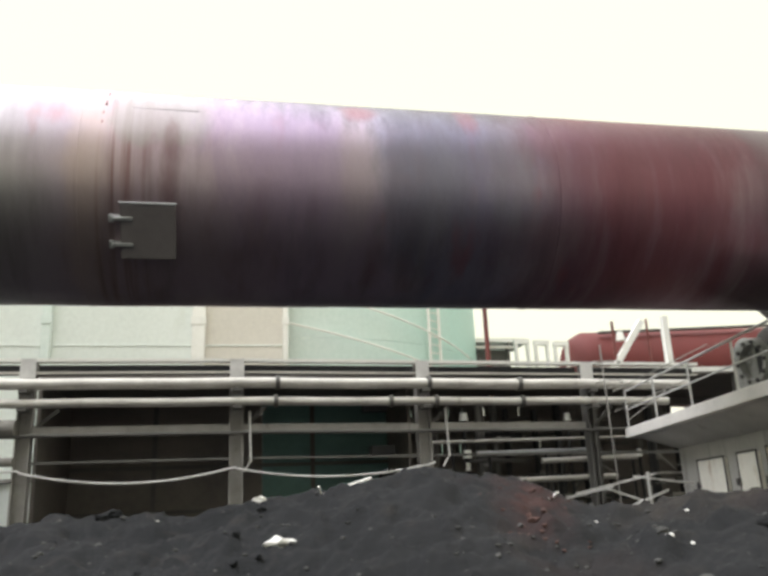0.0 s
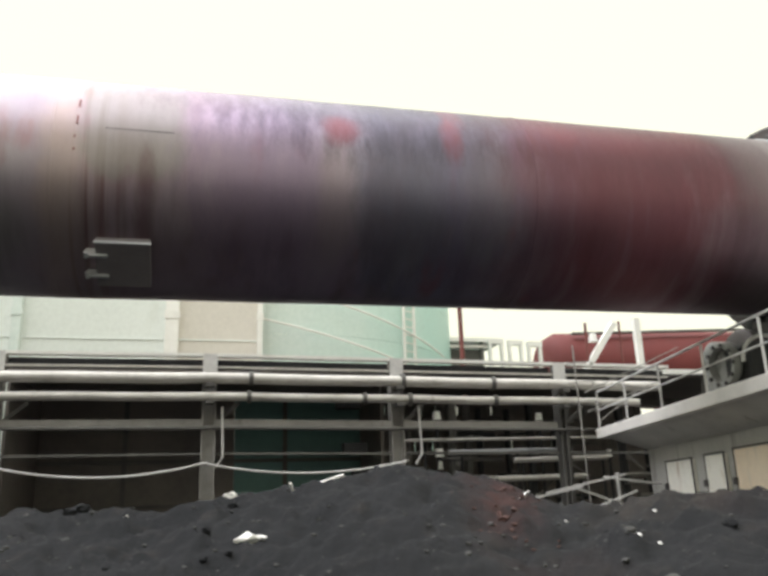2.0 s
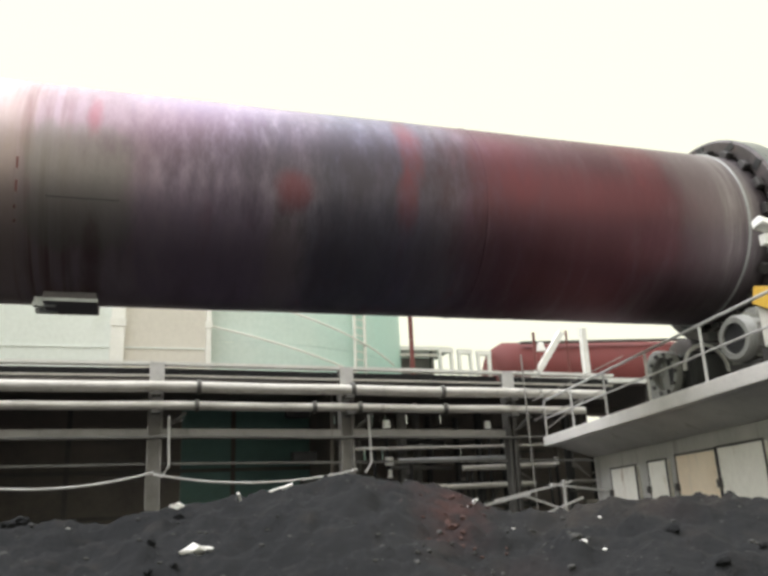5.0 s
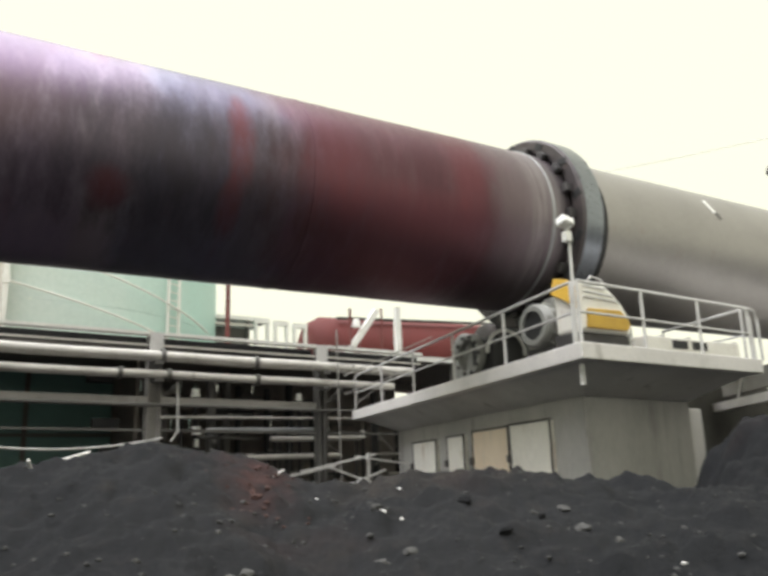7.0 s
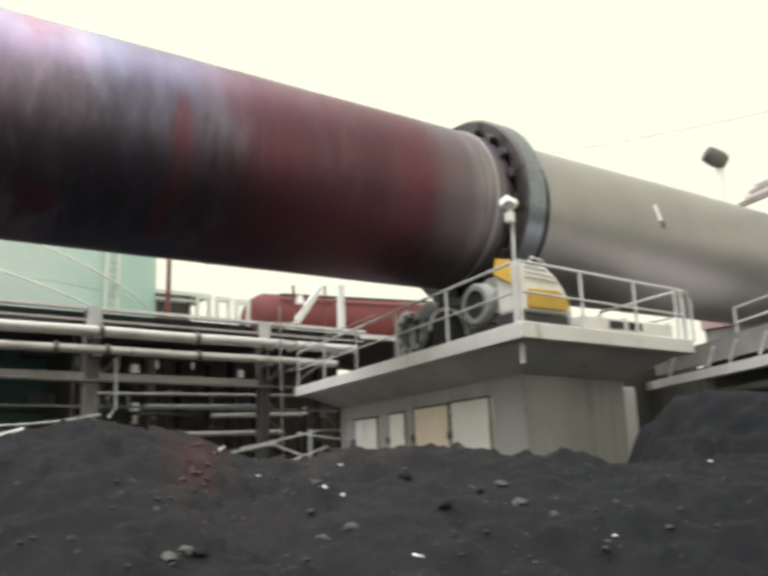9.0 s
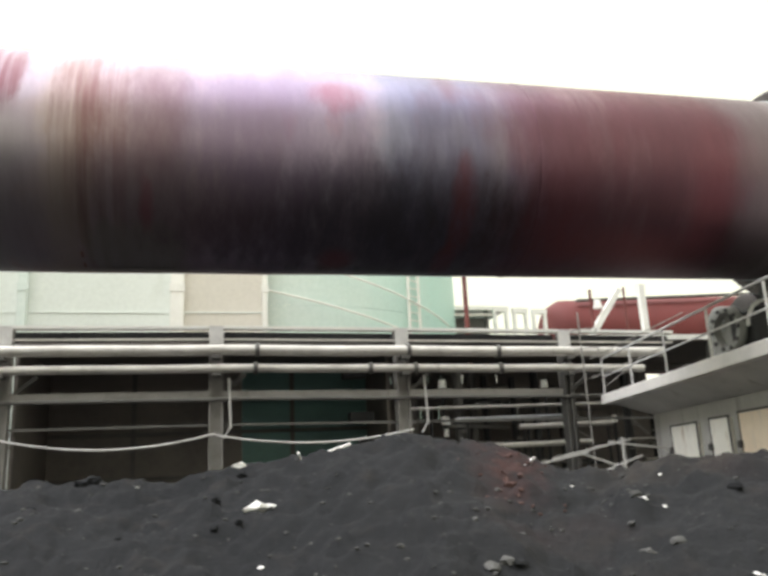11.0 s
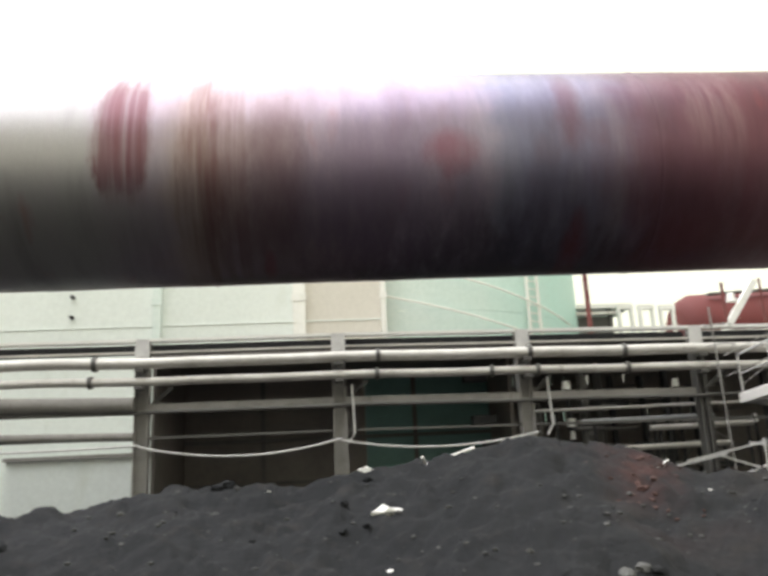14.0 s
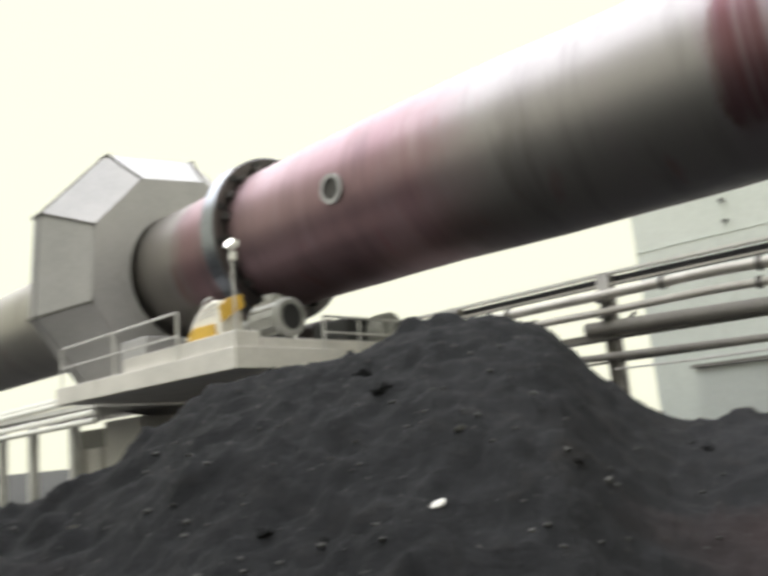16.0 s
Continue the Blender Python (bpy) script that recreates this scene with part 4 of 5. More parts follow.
    for a3, b3 in (((11.7, 21.8, 4.3), (14.4, 21.8, 5.3)), ((11.7, 21.8, 4.9), (15.2, 21.8, 6.4)), ((12.0, 21.6, 4.0), (13.4, 21.6, 4.9)), ((12.6, 21.7, 5.2), (14.2, 21.7, 5.0))):
        part("slanted_rail", rod(bmesh.new(), a3, b3, 0.016, 8), RACK_CONCRETE, st)


def left_station():
    g = "machines of the second roller station"
    top, low = 3.8, 3.28
    pier = thing("concrete_pier", (-16.7, 13, 0), "pale concrete kiln pier half buried by coal dirt", "pier", "kiln piers")
    part("deck_slab", soft_edges(prism([(-21.0, 9.3), (-12.9, 9.4), (-12.9, 19.0), (-21.0, 19.0)], low, top - 0.066), 0.02), PALE_CONCRETE, pier, "pale concrete slab")
    # dark sheet added here too, against light bounced off the deck
    part("deck_topping", box(-20.9, -13.45, 10.15, 18.9, top - 0.064, top - 0.06), PIER_DARK, pier, "thin dark sheet added over the deck to dim bounced light")
    part("upstand", box(-17.6, -12.95, 9.45, 10.1, top - 0.055, top + 0.28, 0.02), PALE_CONCRETE, pier, "pale concrete kerb")
    part("upstand", box(-13.4, -12.95, 10.15, 18.9, top - 0.055, top + 0.15, 0.02), PALE_CONCRETE, pier, "pale concrete kerb")
    # the dark under the deck is put into this wall's colour
    part("pier_wall", box(-19.4, -14.4, 12.6, 18.2, -0.3, low - 0.003, 0.03), PIER_DARK, pier, "dark concrete pier wall")
    t2 = top - 0.06
    railing("guard_rail", [(-20.8, 9.38), (-15.0, 9.38)], t2, 1.05, "thin pale pipe railing along the pier deck front", step=2.9)
    railing("guard_rail", [(-12.93, 11.9), (-12.93, 16.5)], t2, 0.75, "thin dark pipe railing at the pier deck end", step=1.2)
    roller(-17.5, 12.6, 4.62, t2, g)
    roller(-17.5, 16.0, 4.62, t2, g)
    guard_cover(-15.3, 10.95, t2, -1, g)
    gear_motor(-13.9, 11.3, t2, -1, g)
    flood_lamp(-14.6, 10.7, t2, 2.65, -1, True, g)
    bx = thing("gear_box", (-13.6, 14.4, t2), "dark oily gear box with a pale round end", "gear box", g)
    part("casing", box(-15.0, -13.7, 13.4, 15.2, t2, t2 + 0.95, 0.08), BLACK_STEEL, bx)
    bm = turned([(-0.3, 0.2), (-0.3, 0.4), (-0.22, 0.46), (0.22, 0.46), (0.3, 0.4), (0.3, 0.2)], 32)
    bm.transform(Matrix.Translation((-13.35, 14.4, t2 + 0.55)))
    part("end_drum", bm, GREY_CAST, bx, "pale grey drum end", False, True)
    # guard round the girth gear: folded sheets with flat ends
    gd = thing("girth_gear_guard", (-23, 14.3, 0), "grey faceted sheet guard round the girth gear", "gear guard")
    prof = [(KILN_AT[1] + 4.8 * math.cos(radians(w)), KILN_AT[2] + 4.8 * math.sin(radians(w))) for w in range(237, -123, -40)]
    x0, x1 = -23.75, -23.2
    for (ya, za), (yb, zb) in zip(prof, prof[1:] + prof[:1]):
        bm = bmesh.new()
        n2 = Vector((0, zb - za, -(yb - ya))).normalized() * 0.05
        vs = []
        for x in (x0, x1):
            for y, z, k in ((ya, za, 0), (yb, zb, 0), (yb, zb, 1), (ya, za, 1)):
                vs.append(bm.verts.new(Vector((x, y, z)) + n2 * k))
        for q in ((0, 1, 2, 3), (7, 6, 5, 4), (0, 4, 5, 1), (1, 5, 6, 2), (2, 6, 7, 3), (3, 7, 4, 0)):
            bm.faces.new([vs[i] for i in q])
        seg = part("guard_plate", bm, SHROUD, gd)
        part("seam_angle", bar(bmesh.new(), (x0 - 0.05, yb, zb), (x1 + 0.05, yb, zb), 0.1, 0.1), DARK_BEAM, seg)
        part("lap_strip", bar(bmesh.new(), (x0 + 0.3, ya, za), (x0 + 0.3, yb, zb), 0.06, 0.14), SHROUD, seg)
    for xe in (x0 + 0.03, x1 - 0.03):
        bm = bmesh.new()
        rings = [[], []]
        for i in range(56):
            a = i * math.tau / 56
            dy, dz = math.cos(a), math.sin(a)
            far = 9.0
            for (ya, za), (yb, zb) in zip(prof, prof[1:] + prof[:1]):
                ex, ez = yb - ya, zb - za
                den = dy * ez - dz * ex
                if abs(den) > 1e-6:
                    t = ((ya - KILN_AT[1]) * ez - (za - KILN_AT[2]) * ex) / den
                    u = ((ya - KILN_AT[1]) * dz - (za - KILN_AT[2]) * dy) / den
                    if t > 0 and -1e-6 <= u <= 1 + 1e-6:
                        far = min(far, t)
            for k, rad in enumerate((2.16, far)):
                near = xe > -23.5
                rad = rad * 0.75 if near and k else rad
                rings[k].append(bm.verts.new((xe + (1.2 if near else 0), KILN_AT[1] + dy * rad, KILN_AT[2] + dz * rad)))
        other = [[bm.verts.new(v.co + Vector((0.04, 0, 0))) for v in q] for q in rings]
        for i in range(56):
            j = (i + 1) % 56
            bm.faces.new((rings[0][i], rings[0][j], rings[1][j], rings[1][i]))
            bm.faces.new((other[0][i], other[1][i], other[1][j], other[0][j]))
            bm.faces.new((rings[0][i], other[0][i], other[0][j], rings[0][j]))
            bm.faces.new((rings[1][i], rings[1][j], other[1][j], other[1][i]))
        part("end_plate", bm, SHROUD, gd)
    middle = Vector((0, KILN_AT[1], KILN_AT[2]))
    for (ya, za), (yb, zb) in zip(prof, prof[1:] + prof[:1]):
        a, b = Vector((x1, ya, za)), Vector((x1, yb, zb))
        c, d = (middle + (Vector((0, p.y, p.z)) - middle) * 0.75 + Vector((x1 + 1.16, 0, 0)) for p in (b, a))
        bm = bmesh.new()
        outer = [bm.verts.new(p) for p in (a, b, c, d)]
        inner = [bm.verts.new(p + Vector((-0.05, 0, 0))) for p in (a, b, c, d)]
        bm.faces.new(outer)
        bm.faces.new(inner[::-1])
        for i in range(4):
            bm.faces.new((outer[i], outer[i - 1], inner[i - 1], inner[i]))
        plate = part("cone_plate", bm, SHROUD, gd, "sloped guard plate")
        part("fold_angle", bar(bmesh.new(), a, d, 0.07, 0.07), DARK_BEAM, plate)
    part("plinth", box(-24.6, -22.4, 12.5, 16.1, 0, 3.0, 0.03), CONCRETE, gd, "shaded concrete plinth")
    part("drive_casing", box(-20.6, -19.2, 11.0, 12.3, t2, t2 + 1.25, 0.05), SHROUD, gd, "grey pinion casing")
    # lower works beyond the pier
    wk = thing("service_platform", (-25, 12, 0), "pale steel service platform with stacked pipes", "platform")
    part("platform_deck", box(-30, -21.4, 10.6, 14.2, 3.25, 3.4), RAIL_PAINT, wk)
    for i, z in enumerate((2.75, 3.0, 3.45, 3.62)):
        part("stacked_pipe", rod(bmesh.new(), (-30, 10.4 + 0.12 * i, z), (-20.9 - 0.4 * i, 10.4 + 0.12 * i, z + 0.1), 0.09, 10), WHITE_PAINT, wk)
    for x in (-29, -26.4, -23.4):
        part("platform_leg", box(x - 0.12, x + 0.12, 10.8, 11.05, 0, 3.25), RAIL_PAINT, wk)
    # added to block the sky between the legs; its colour holds the shade
    part("shaded_wall", box(-36, -19.5, 16.6, 16.9, 0, 3.2), DARK_BEAM, wk, "wall added behind the platform, shade in its dark colour")
    part("wall_block", box(-28.0, -22.3, 13.0, 16, 0, 2.2, 0.03), PALE_CONCRETE, wk, "pale block wall below")
    for x in (-27.1, -25.6, -24.0):
        part("wall_pier", box(x - 0.15, x + 0.15, 12.8, 13.0, 0, 2.2), CONCRETE, wk)


# ---------------------------------------------------------------- pipe rack
RACK_Y = 23.0
drop = lambda x: -0.012 * max(x - 0.4, 0) + 0.02 * min(max(-(x + 5), 0), 3) - 0.006 * max(0, -x - 8)


def pipe_rack():
    rack = thing("pipe_rack", (0.4, RACK_Y, 0), "long dusty steel pipe rack on upright posts", "pipe rack")
    xs = [-23.4, -17.6, -11.45, -5.32, 0.39, 5.97, 11.4]
    for i, x in enumerate(xs):
        zt = 6.17 + drop(x)
        w = 0.2 if x < 11 else 0.11
        if x > -12:
            bm = bmesh.new()
            grid_box(bm, x - w, x + w, RACK_Y - 0.03, RACK_Y + 0.03, 0, zt)
            grid_box(bm, x - w, x - w + 0.05, RACK_Y - 0.2, RACK_Y + 0.2, 0, zt)
            grid_box(bm, x + w - 0.05, x + w, RACK_Y - 0.2, RACK_Y + 0.2, 0, zt)
        else:
            bm = box(x - w, x + w, RACK_Y - 0.2, RACK_Y + 0.2, 4.6, zt)
            grid_box(bm, x - 0.07, x + 0.07, RACK_Y - 0.07, RACK_Y + 0.07, 0, 4.6)
        post = part("post", bm, RACK_CONCRETE if x < 11 else DARK_BEAM, rack, "riveted steel post")
        part("post_head", box(x - 0.21, x + 0.21, RACK_Y - 0.24, RACK_Y - 0.204, 5.62 + drop(x), zt - 0.01), RAIL_PAINT, post, "pale dusty post head")
        part("pipe_bracket", box(x - 0.12, x + 0.12, RACK_Y - 0.62, RACK_Y - 0.2, 5.16 + drop(x), 5.26 + drop(x)), DARK_BEAM, post)
        part("pipe_bracket", box(x - 0.12, x + 0.12, RACK_Y - 0.62, RACK_Y - 0.2, 4.66 + drop(x), 4.75 + drop(x)), DARK_BEAM, post)
        part("gusset", bar(bmesh.new(), (x + 0.2, RACK_Y, 4.2 + drop(x)), (x + 0.85, RACK_Y, 4.75 + drop(x)), 0.08, 0.1), DARK_BEAM, post)
    for a, b in zip(xs, xs[1:] + [15.6]):
        # a black strip behind the upper beams gives the dark slots between them
        for name, z, h, dep, m in (("top_beam", 6.12, 0.09, 0.3, WHITE_PAINT), ("second_beam", 5.78, 0.06, 0.12, LAGGING), ("web_plate", 5.9, 0.3, 0.02, BLACK_STEEL), ("lower_beam", 4.16, 0.2, 0.2, RACK_CONCRETE), ("tie_bar", 3.3, 0.07, 0.07, DARK_BEAM)):
            y = RACK_Y + (0.16 if name == "web_plate" else -0.1)
            if name == "lower_beam" and b > 12:
                continue
            part(name, bar(bmesh.new(), (a + 0.205, y, z + drop(a)), (b - 0.205, y, z + drop(b)), dep, h), m, rack)
        part("drain_line", rod(bmesh.new(), (a, RACK_Y - 0.26, 4.02 + drop(a)), (b, RACK_Y - 0.26, 4.0 + drop(b)), 0.05, 8), DARK_BEAM, rack)
    for z, r, x1, joints in ((5.41, 0.16, 15.2, (-20.5, -15.0, -9.4, -6.6, 1.55, 6.1, 9.0)), (4.88, 0.125, 14.4, (-19.5, -14.0, -6.7, 1.5, 4.9, 6.3, 9.05))):
        p = thing("steam_pipe", (0, RACK_Y - 0.42, z), "dusty lagged steam pipe with flanged joints", "pipe", "pipes along the rack")
        pts = [(x, RACK_Y - 0.42, z + drop(x) + 0.008 * math.sin(x * 1.3)) for x in np.arange(-30, x1 + 0.1, 0.8)]
        part("pipe_run", tube(bmesh.new(), pts, r, 16), LAGGING, p, "", False, True)
        for j in joints:
            bm = turned([(-0.06, r * 0.9), (-0.06, r + 0.06), (0.06, r + 0.06), (0.06, r * 0.9)], 20)
            bm.transform(Matrix.Translation((j, RACK_Y - 0.42, z + drop(j) + 0.008 * math.sin(j * 1.3))))
            part("flange", bm, DARK_BEAM, p)
    sagging = [(-5.32, 0.39, 3.05, 0.36), (0.39, 6.2, 3.0, 0.3), (-11.45, -5.32, 3.1, 0.05)]
    for a, b, z, s in sagging:
        pts = [(a + (b - a) * t, RACK_Y - 0.32, z - s * 4 * t * (1 - t)) for t in np.linspace(0, 1, 18)]
        solid("sagging_cable", tube(bmesh.new(), pts, 0.035, 6), RAIL_PAINT, "pale slack cable strung between rack posts", "cable", "cables on the rack", auto=True)
    for x in (0.75, 6.6):
        solid("conduit", tube(bmesh.new(), [(x, RACK_Y - 0.3, 4.6), (x + 0.05, RACK_Y - 0.3, 3.2), (x - 0.15, RACK_Y - 0.3, 2.9)], 0.035, 6), RAIL_PAINT, "thin pale conduit beside a rack post", "conduit", "conduits on the rack", auto=True)
    # raised white braces on the rack
    br = thing("steel_trestle", (14.0, RACK_Y + 0.8, 6.0), "white steel post with a slanted brace above the rack", "steel frame")
    part("slanted_brace", bar(bmesh.new(), (12.9, RACK_Y + 0.7, 6.0), (14.1, RACK_Y + 0.7, 7.62), 0.2, 0.2), WHITE_PAINT, br)
    part("upright", bar(bmesh.new(), (14.98, RACK_Y + 0.7, 6.0), (14.98, RACK_Y + 0.7, 7.8), 0.2, 0.2), WHITE_PAINT, br)
    part("foot_beam", box(11.8, 19.5, RACK_Y + 0.55, RACK_Y + 0.85, 5.83, 6.0), WHITE_PAINT, br)
    part("thin_post", rod(bmesh.new(), (13.0, RACK_Y + 0.7, 6.0), (13.0, RACK_Y + 0.7, 7.6), 0.05, 8), DARK_RED, br)
    part("thin_post", rod(bmesh.new(), (14.3, RACK_Y + 0.7, 6.0), (14.3, RACK_Y + 0.7, 7.7), 0.04, 8), DARK_RED, br)
    for x in (11.9, 17.4, 19.3):
        part("leg", box(x - 0.1, x + 0.1, RACK_Y + 0.6, RACK_Y + 0.8, 0, 5.83), DARK_BEAM, br)
    solid("globe_lamp", rod(bmesh.new(), (13.25, RACK_Y + 0.7, 6.95), (13.25, RACK_Y + 0.7, 7.25), 0.17, 14, 0.1), WHITE_PAINT, "white lamp on the brace", "lamp", auto=True)


# ---------------------------------------------------------------- buildings behind
def tank():
    cx, cy, r, h = 3.6, 40.0, 9.5, 15.0
    t = thing("storage_tank", (cx, cy, 0), "large round turquoise steel storage tank", "tank")
    n = 20
    for k in range(7):
        bm = bmesh.new()
        z0, z1 = h * k / 7, h * (k + 1) / 7 - 0.012
        rr = r - 0.006 * k
        rows = [[bm.verts.new((cx + rr * math.sin(a), cy - rr * math.cos(a), z)) for a in np.linspace(0, math.tau, 96, endpoint=False)] for z in (z0, z1)]
        for i in range(96):
            bm.faces.new((rows[0][i], rows[0][(i + 1) % 96], rows[1][(i + 1) % 96], rows[1][i]))
        part("shell_course", bm, GREEN_TANK, t, "", False, True)
    bm = bmesh.new()
    bmesh.ops.create_cone(bm, cap_ends=True, segments=64, radius1=r, radius2=0.3, depth=1.2, matrix=Matrix.Translation((cx, cy, h + 0.6)))
    part("roof", bm, GREEN_TANK, t)
    lad = part("ladder", bmesh.new(), WHITE_PAINT, t, "white ladder up the tank wall")
    a0 = radians(34)
    for da in (-0.035, 0.035):
        p = Vector((cx + (r + 0.2) * math.sin(a0 + da), cy - (r + 0.2) * math.cos(a0 + da), 0))
        part("stile", rod(bmesh.new(), p, p + Vector((0, 0, h)), 0.07, 8), WHITE_PAINT, lad)
    for i in range(40):
        z = 0.3 + i * 0.36
        q = [Vector((cx + (r + 0.2) * math.sin(a0 + da), cy - (r + 0.2) * math.cos(a0 + da), z)) for da in (-0.035, 0.035)]
        part("rung", rod(bmesh.new(), q[0], q[1], 0.03, 6), WHITE_PAINT, lad)
    for off in (0.0, 1.5):
        pts = []
        for u in np.linspace(0, 1, 30):
            a = radians(-25 + 75 * u)
            pts.append((cx + (r + 0.3) * math.sin(a), cy - (r + 0.3) * math.cos(a), 10.6 - 3.0 * u + off - 0.75))
        part("stair_rail", tube(bmesh.new(), pts, 0.04, 6), WHITE_PAINT, t, "pale spiral stair rail")


def clad_hall():
    y = 30.0
    hall = thing("clad_hall", (-5, y, 0), "tall pale industrial hall with white columns", "building")
    zt = 12.6
    part("wall_panel", box(-13.4, -6.5, y, y + 0.2, 0, zt), PALE_SHEET, hall, "pale green-grey cladding")
    part("wall_panel", box(-6.49, -0.99, y, y + 0.2, 0, zt), PALE_SHEET, hall, "pale green-grey cladding")
    part("wall_panel", box(-0.98, 2.3, y, y + 0.2, 0, zt), BEIGE_SHEET, hall, "beige cladding")
    for x, w, m in ((-6.45, 0.16, GREEN_TANK), (-0.97, 0.25, WHITE_PAINT), (2.36, 0.1, WHITE_PAINT)):
        col = part("column", box(x - w, x + w, y - 0.25, y - 0.004, 0, zt, 0.02), m, hall, "pale steel column")
        part("column_splice", box(x - w - 0.04, x + w + 0.04, y - 0.28, y - 0.25, 8.9, 9.2), m, col)
    for z in (8.1, 9.9, 11.6):
        part("joint_strip", box(-13.4, 2.3, y - 0.03, y - 0.004, z, z + 0.05), PALE_SHEET, hall)
    part("side_wall", box(-13.4, -13.2, y + 0.2, y + 3, 0, zt), PALE_SHEET, hall)
    part("side_wall", box(2.1, 2.3, y + 0.2, y + 1.2, 0, zt), BEIGE_SHEET, hall)
    part("roof", box(-13.6, 2.5, y - 0.2, y + 3, zt, zt + 0.2), PALE_SHEET, hall)
    for z in (8.55, 9.35):
        for x in (-9.7,):
            part("vent_stub", rod(bmesh.new(), (x, y, z), (x, y - 0.2, z), 0.07, 10), BLACK_STEEL, hall)


def open_shed():
    """Deep dark lean-to behind the rack; part of its shade is in the wall colours."""
    s = thing("lean_to_shed", (0, 25, 0), "deep dark open lean-to with shade-coloured walls behind the rack", "shed")
    x0, x1, y0, y1 = -5.2, 6.1, 23.7, 28.6
    part("roof_sheet", box(x0 - 0.2, x1 + 0.2, y0 - 0.1, y1 + 0.2, 5.75, 5.9), SHED_DARK, s)
    part("back_wall", box(x0, 1.4, y1, y1 + 0.1, 0, 5.75), SHED_DARK, s, "brown back wall with shade in its colour")
    # made-up panel in place of the tank's lower part in shade
    part("back_wall", box(1.41, x1, y1, y1 + 0.1, 0, 5.75), SHED_TEAL, s, "teal back wall standing in for the shaded tank")
    part("side_wall", box(x0, x0 + 0.1, y0, y1, 0, 5.75), SHED_DARK, s)
    part("side_wall", box(x1 - 0.1, x1, y0 + 1.5, y1, 0, 5.75), SHED_DARK, s)
    for z in (1.9, 3.4, 4.7):
        part("wall_rail", box(x0 + 0.1, x1 - 0.1, y1 - 0.12, y1 - 0.005, z, z + 0.12), DARK_BEAM, s)
    for x in (-2.3, 0.4, 3.2):
        part("wall_stud", box(x - 0.08, x + 0.08, y1 - 0.16, y1 - 0.13, 0, 5.75), DARK_BEAM, s)
    for i, (x, z) in enumerate(((5.2, 3.6), (5.5, 2.7), (5.0, 5.0))):
        part("valve_box", box(x - 0.5, x + 0.3, 25.0, 25.4, z - 0.15, z + 0.15, 0.03), BLACK_STEEL, s)


def red_drum():
    d = thing("red_drum", (26, 41, 0), "long rust-red cylindrical drum with a tapered end", "drum")
    bm = turned([(-7.7, 1.3), (-7.5, 1.75), (-6.9, 2.1), (9.5, 2.6), (9.8, 2.3)], 64)
    bm.transform(Matrix.Translation((27.4, 41.5, 9.25)))
    body = part("body", bm, RED_PAINT, d, "rust-red painted drum", False, True)
    for x in (-4.5, -1.0, 2.5, 6.0):
        bm = turned([(x - 0.06, 1.9), (x - 0.06, 2.31 + x * 0.031), (x + 0.06, 2.31 + x * 0.031), (x + 0.06, 1.9)], 64)
        bm.transform(Matrix.Translation((27.4, 41.5, 9.25)))
        part("stiffening_ring", bm, RED_PAINT, body, "", False, True)
    part("top_walkway", bar(bmesh.new(), (21.0, 39.9, 11.05), (37, 39.9, 11.75), 0.3, 0.12), DARK_BEAM, d, "dark walkway along the drum")
    for x in (22.5, 28, 34):
        part("saddle", box(x - 0.4, x + 0.4, 40.2, 42.8, 0, 7.4), DARK_BEAM, d)
    m = solid("dark_mast", rod(bmesh.new(), (10.0, 28.0, 0), (10.0, 28.0, 11.5), 0.11, 10, 0.08), DARK_RED, "thin dark red steel mast", "mast", auto=True)


def white_portals():
    """Pale frames and a low flat roof seen far behind the rack."""
    y = 36.0
    for i, x in enumerate((14.35, 15.4, 16.45)):
        p = thing("white_portal", (x, y, 0), "white steel portal frame far behind the rack", "steel frame", "white portals")
        for o in (0, 0.62):
            part("leg", box(x + o - 0.07, x + o + 0.07, y - 0.1, y + 0.1, 0, 9.5 - 0.05 * i), WHITE_PAINT, p)
        part("head", box(x - 0.1, x + 0.72, y - 0.1, y + 0.1, 9.505 - 0.05 * i, 9.75 - 0.05 * i), WHITE_PAINT, p)
    c = thing("flat_canopy", (13, 37, 0), "dark flat canopy on pale posts", "canopy")
    part("roof_slab", box(11.9, 15.3, 36.6, 39, 9.75, 9.95), WHITE_PAINT, c)
    # shade below the canopy roof, drawn as a dark-coloured box
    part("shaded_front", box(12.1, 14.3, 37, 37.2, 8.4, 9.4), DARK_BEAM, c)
    part("fascia", box(11.9, 14.5, 36.5, 36.6, 9.4, 9.55), LAGGING, c)
    for x in (12.1, 14.2):
        part("post", box(x - 0.08, x + 0.08, 36.7, 36.9, 0, 9.75), DARK_BEAM, c)


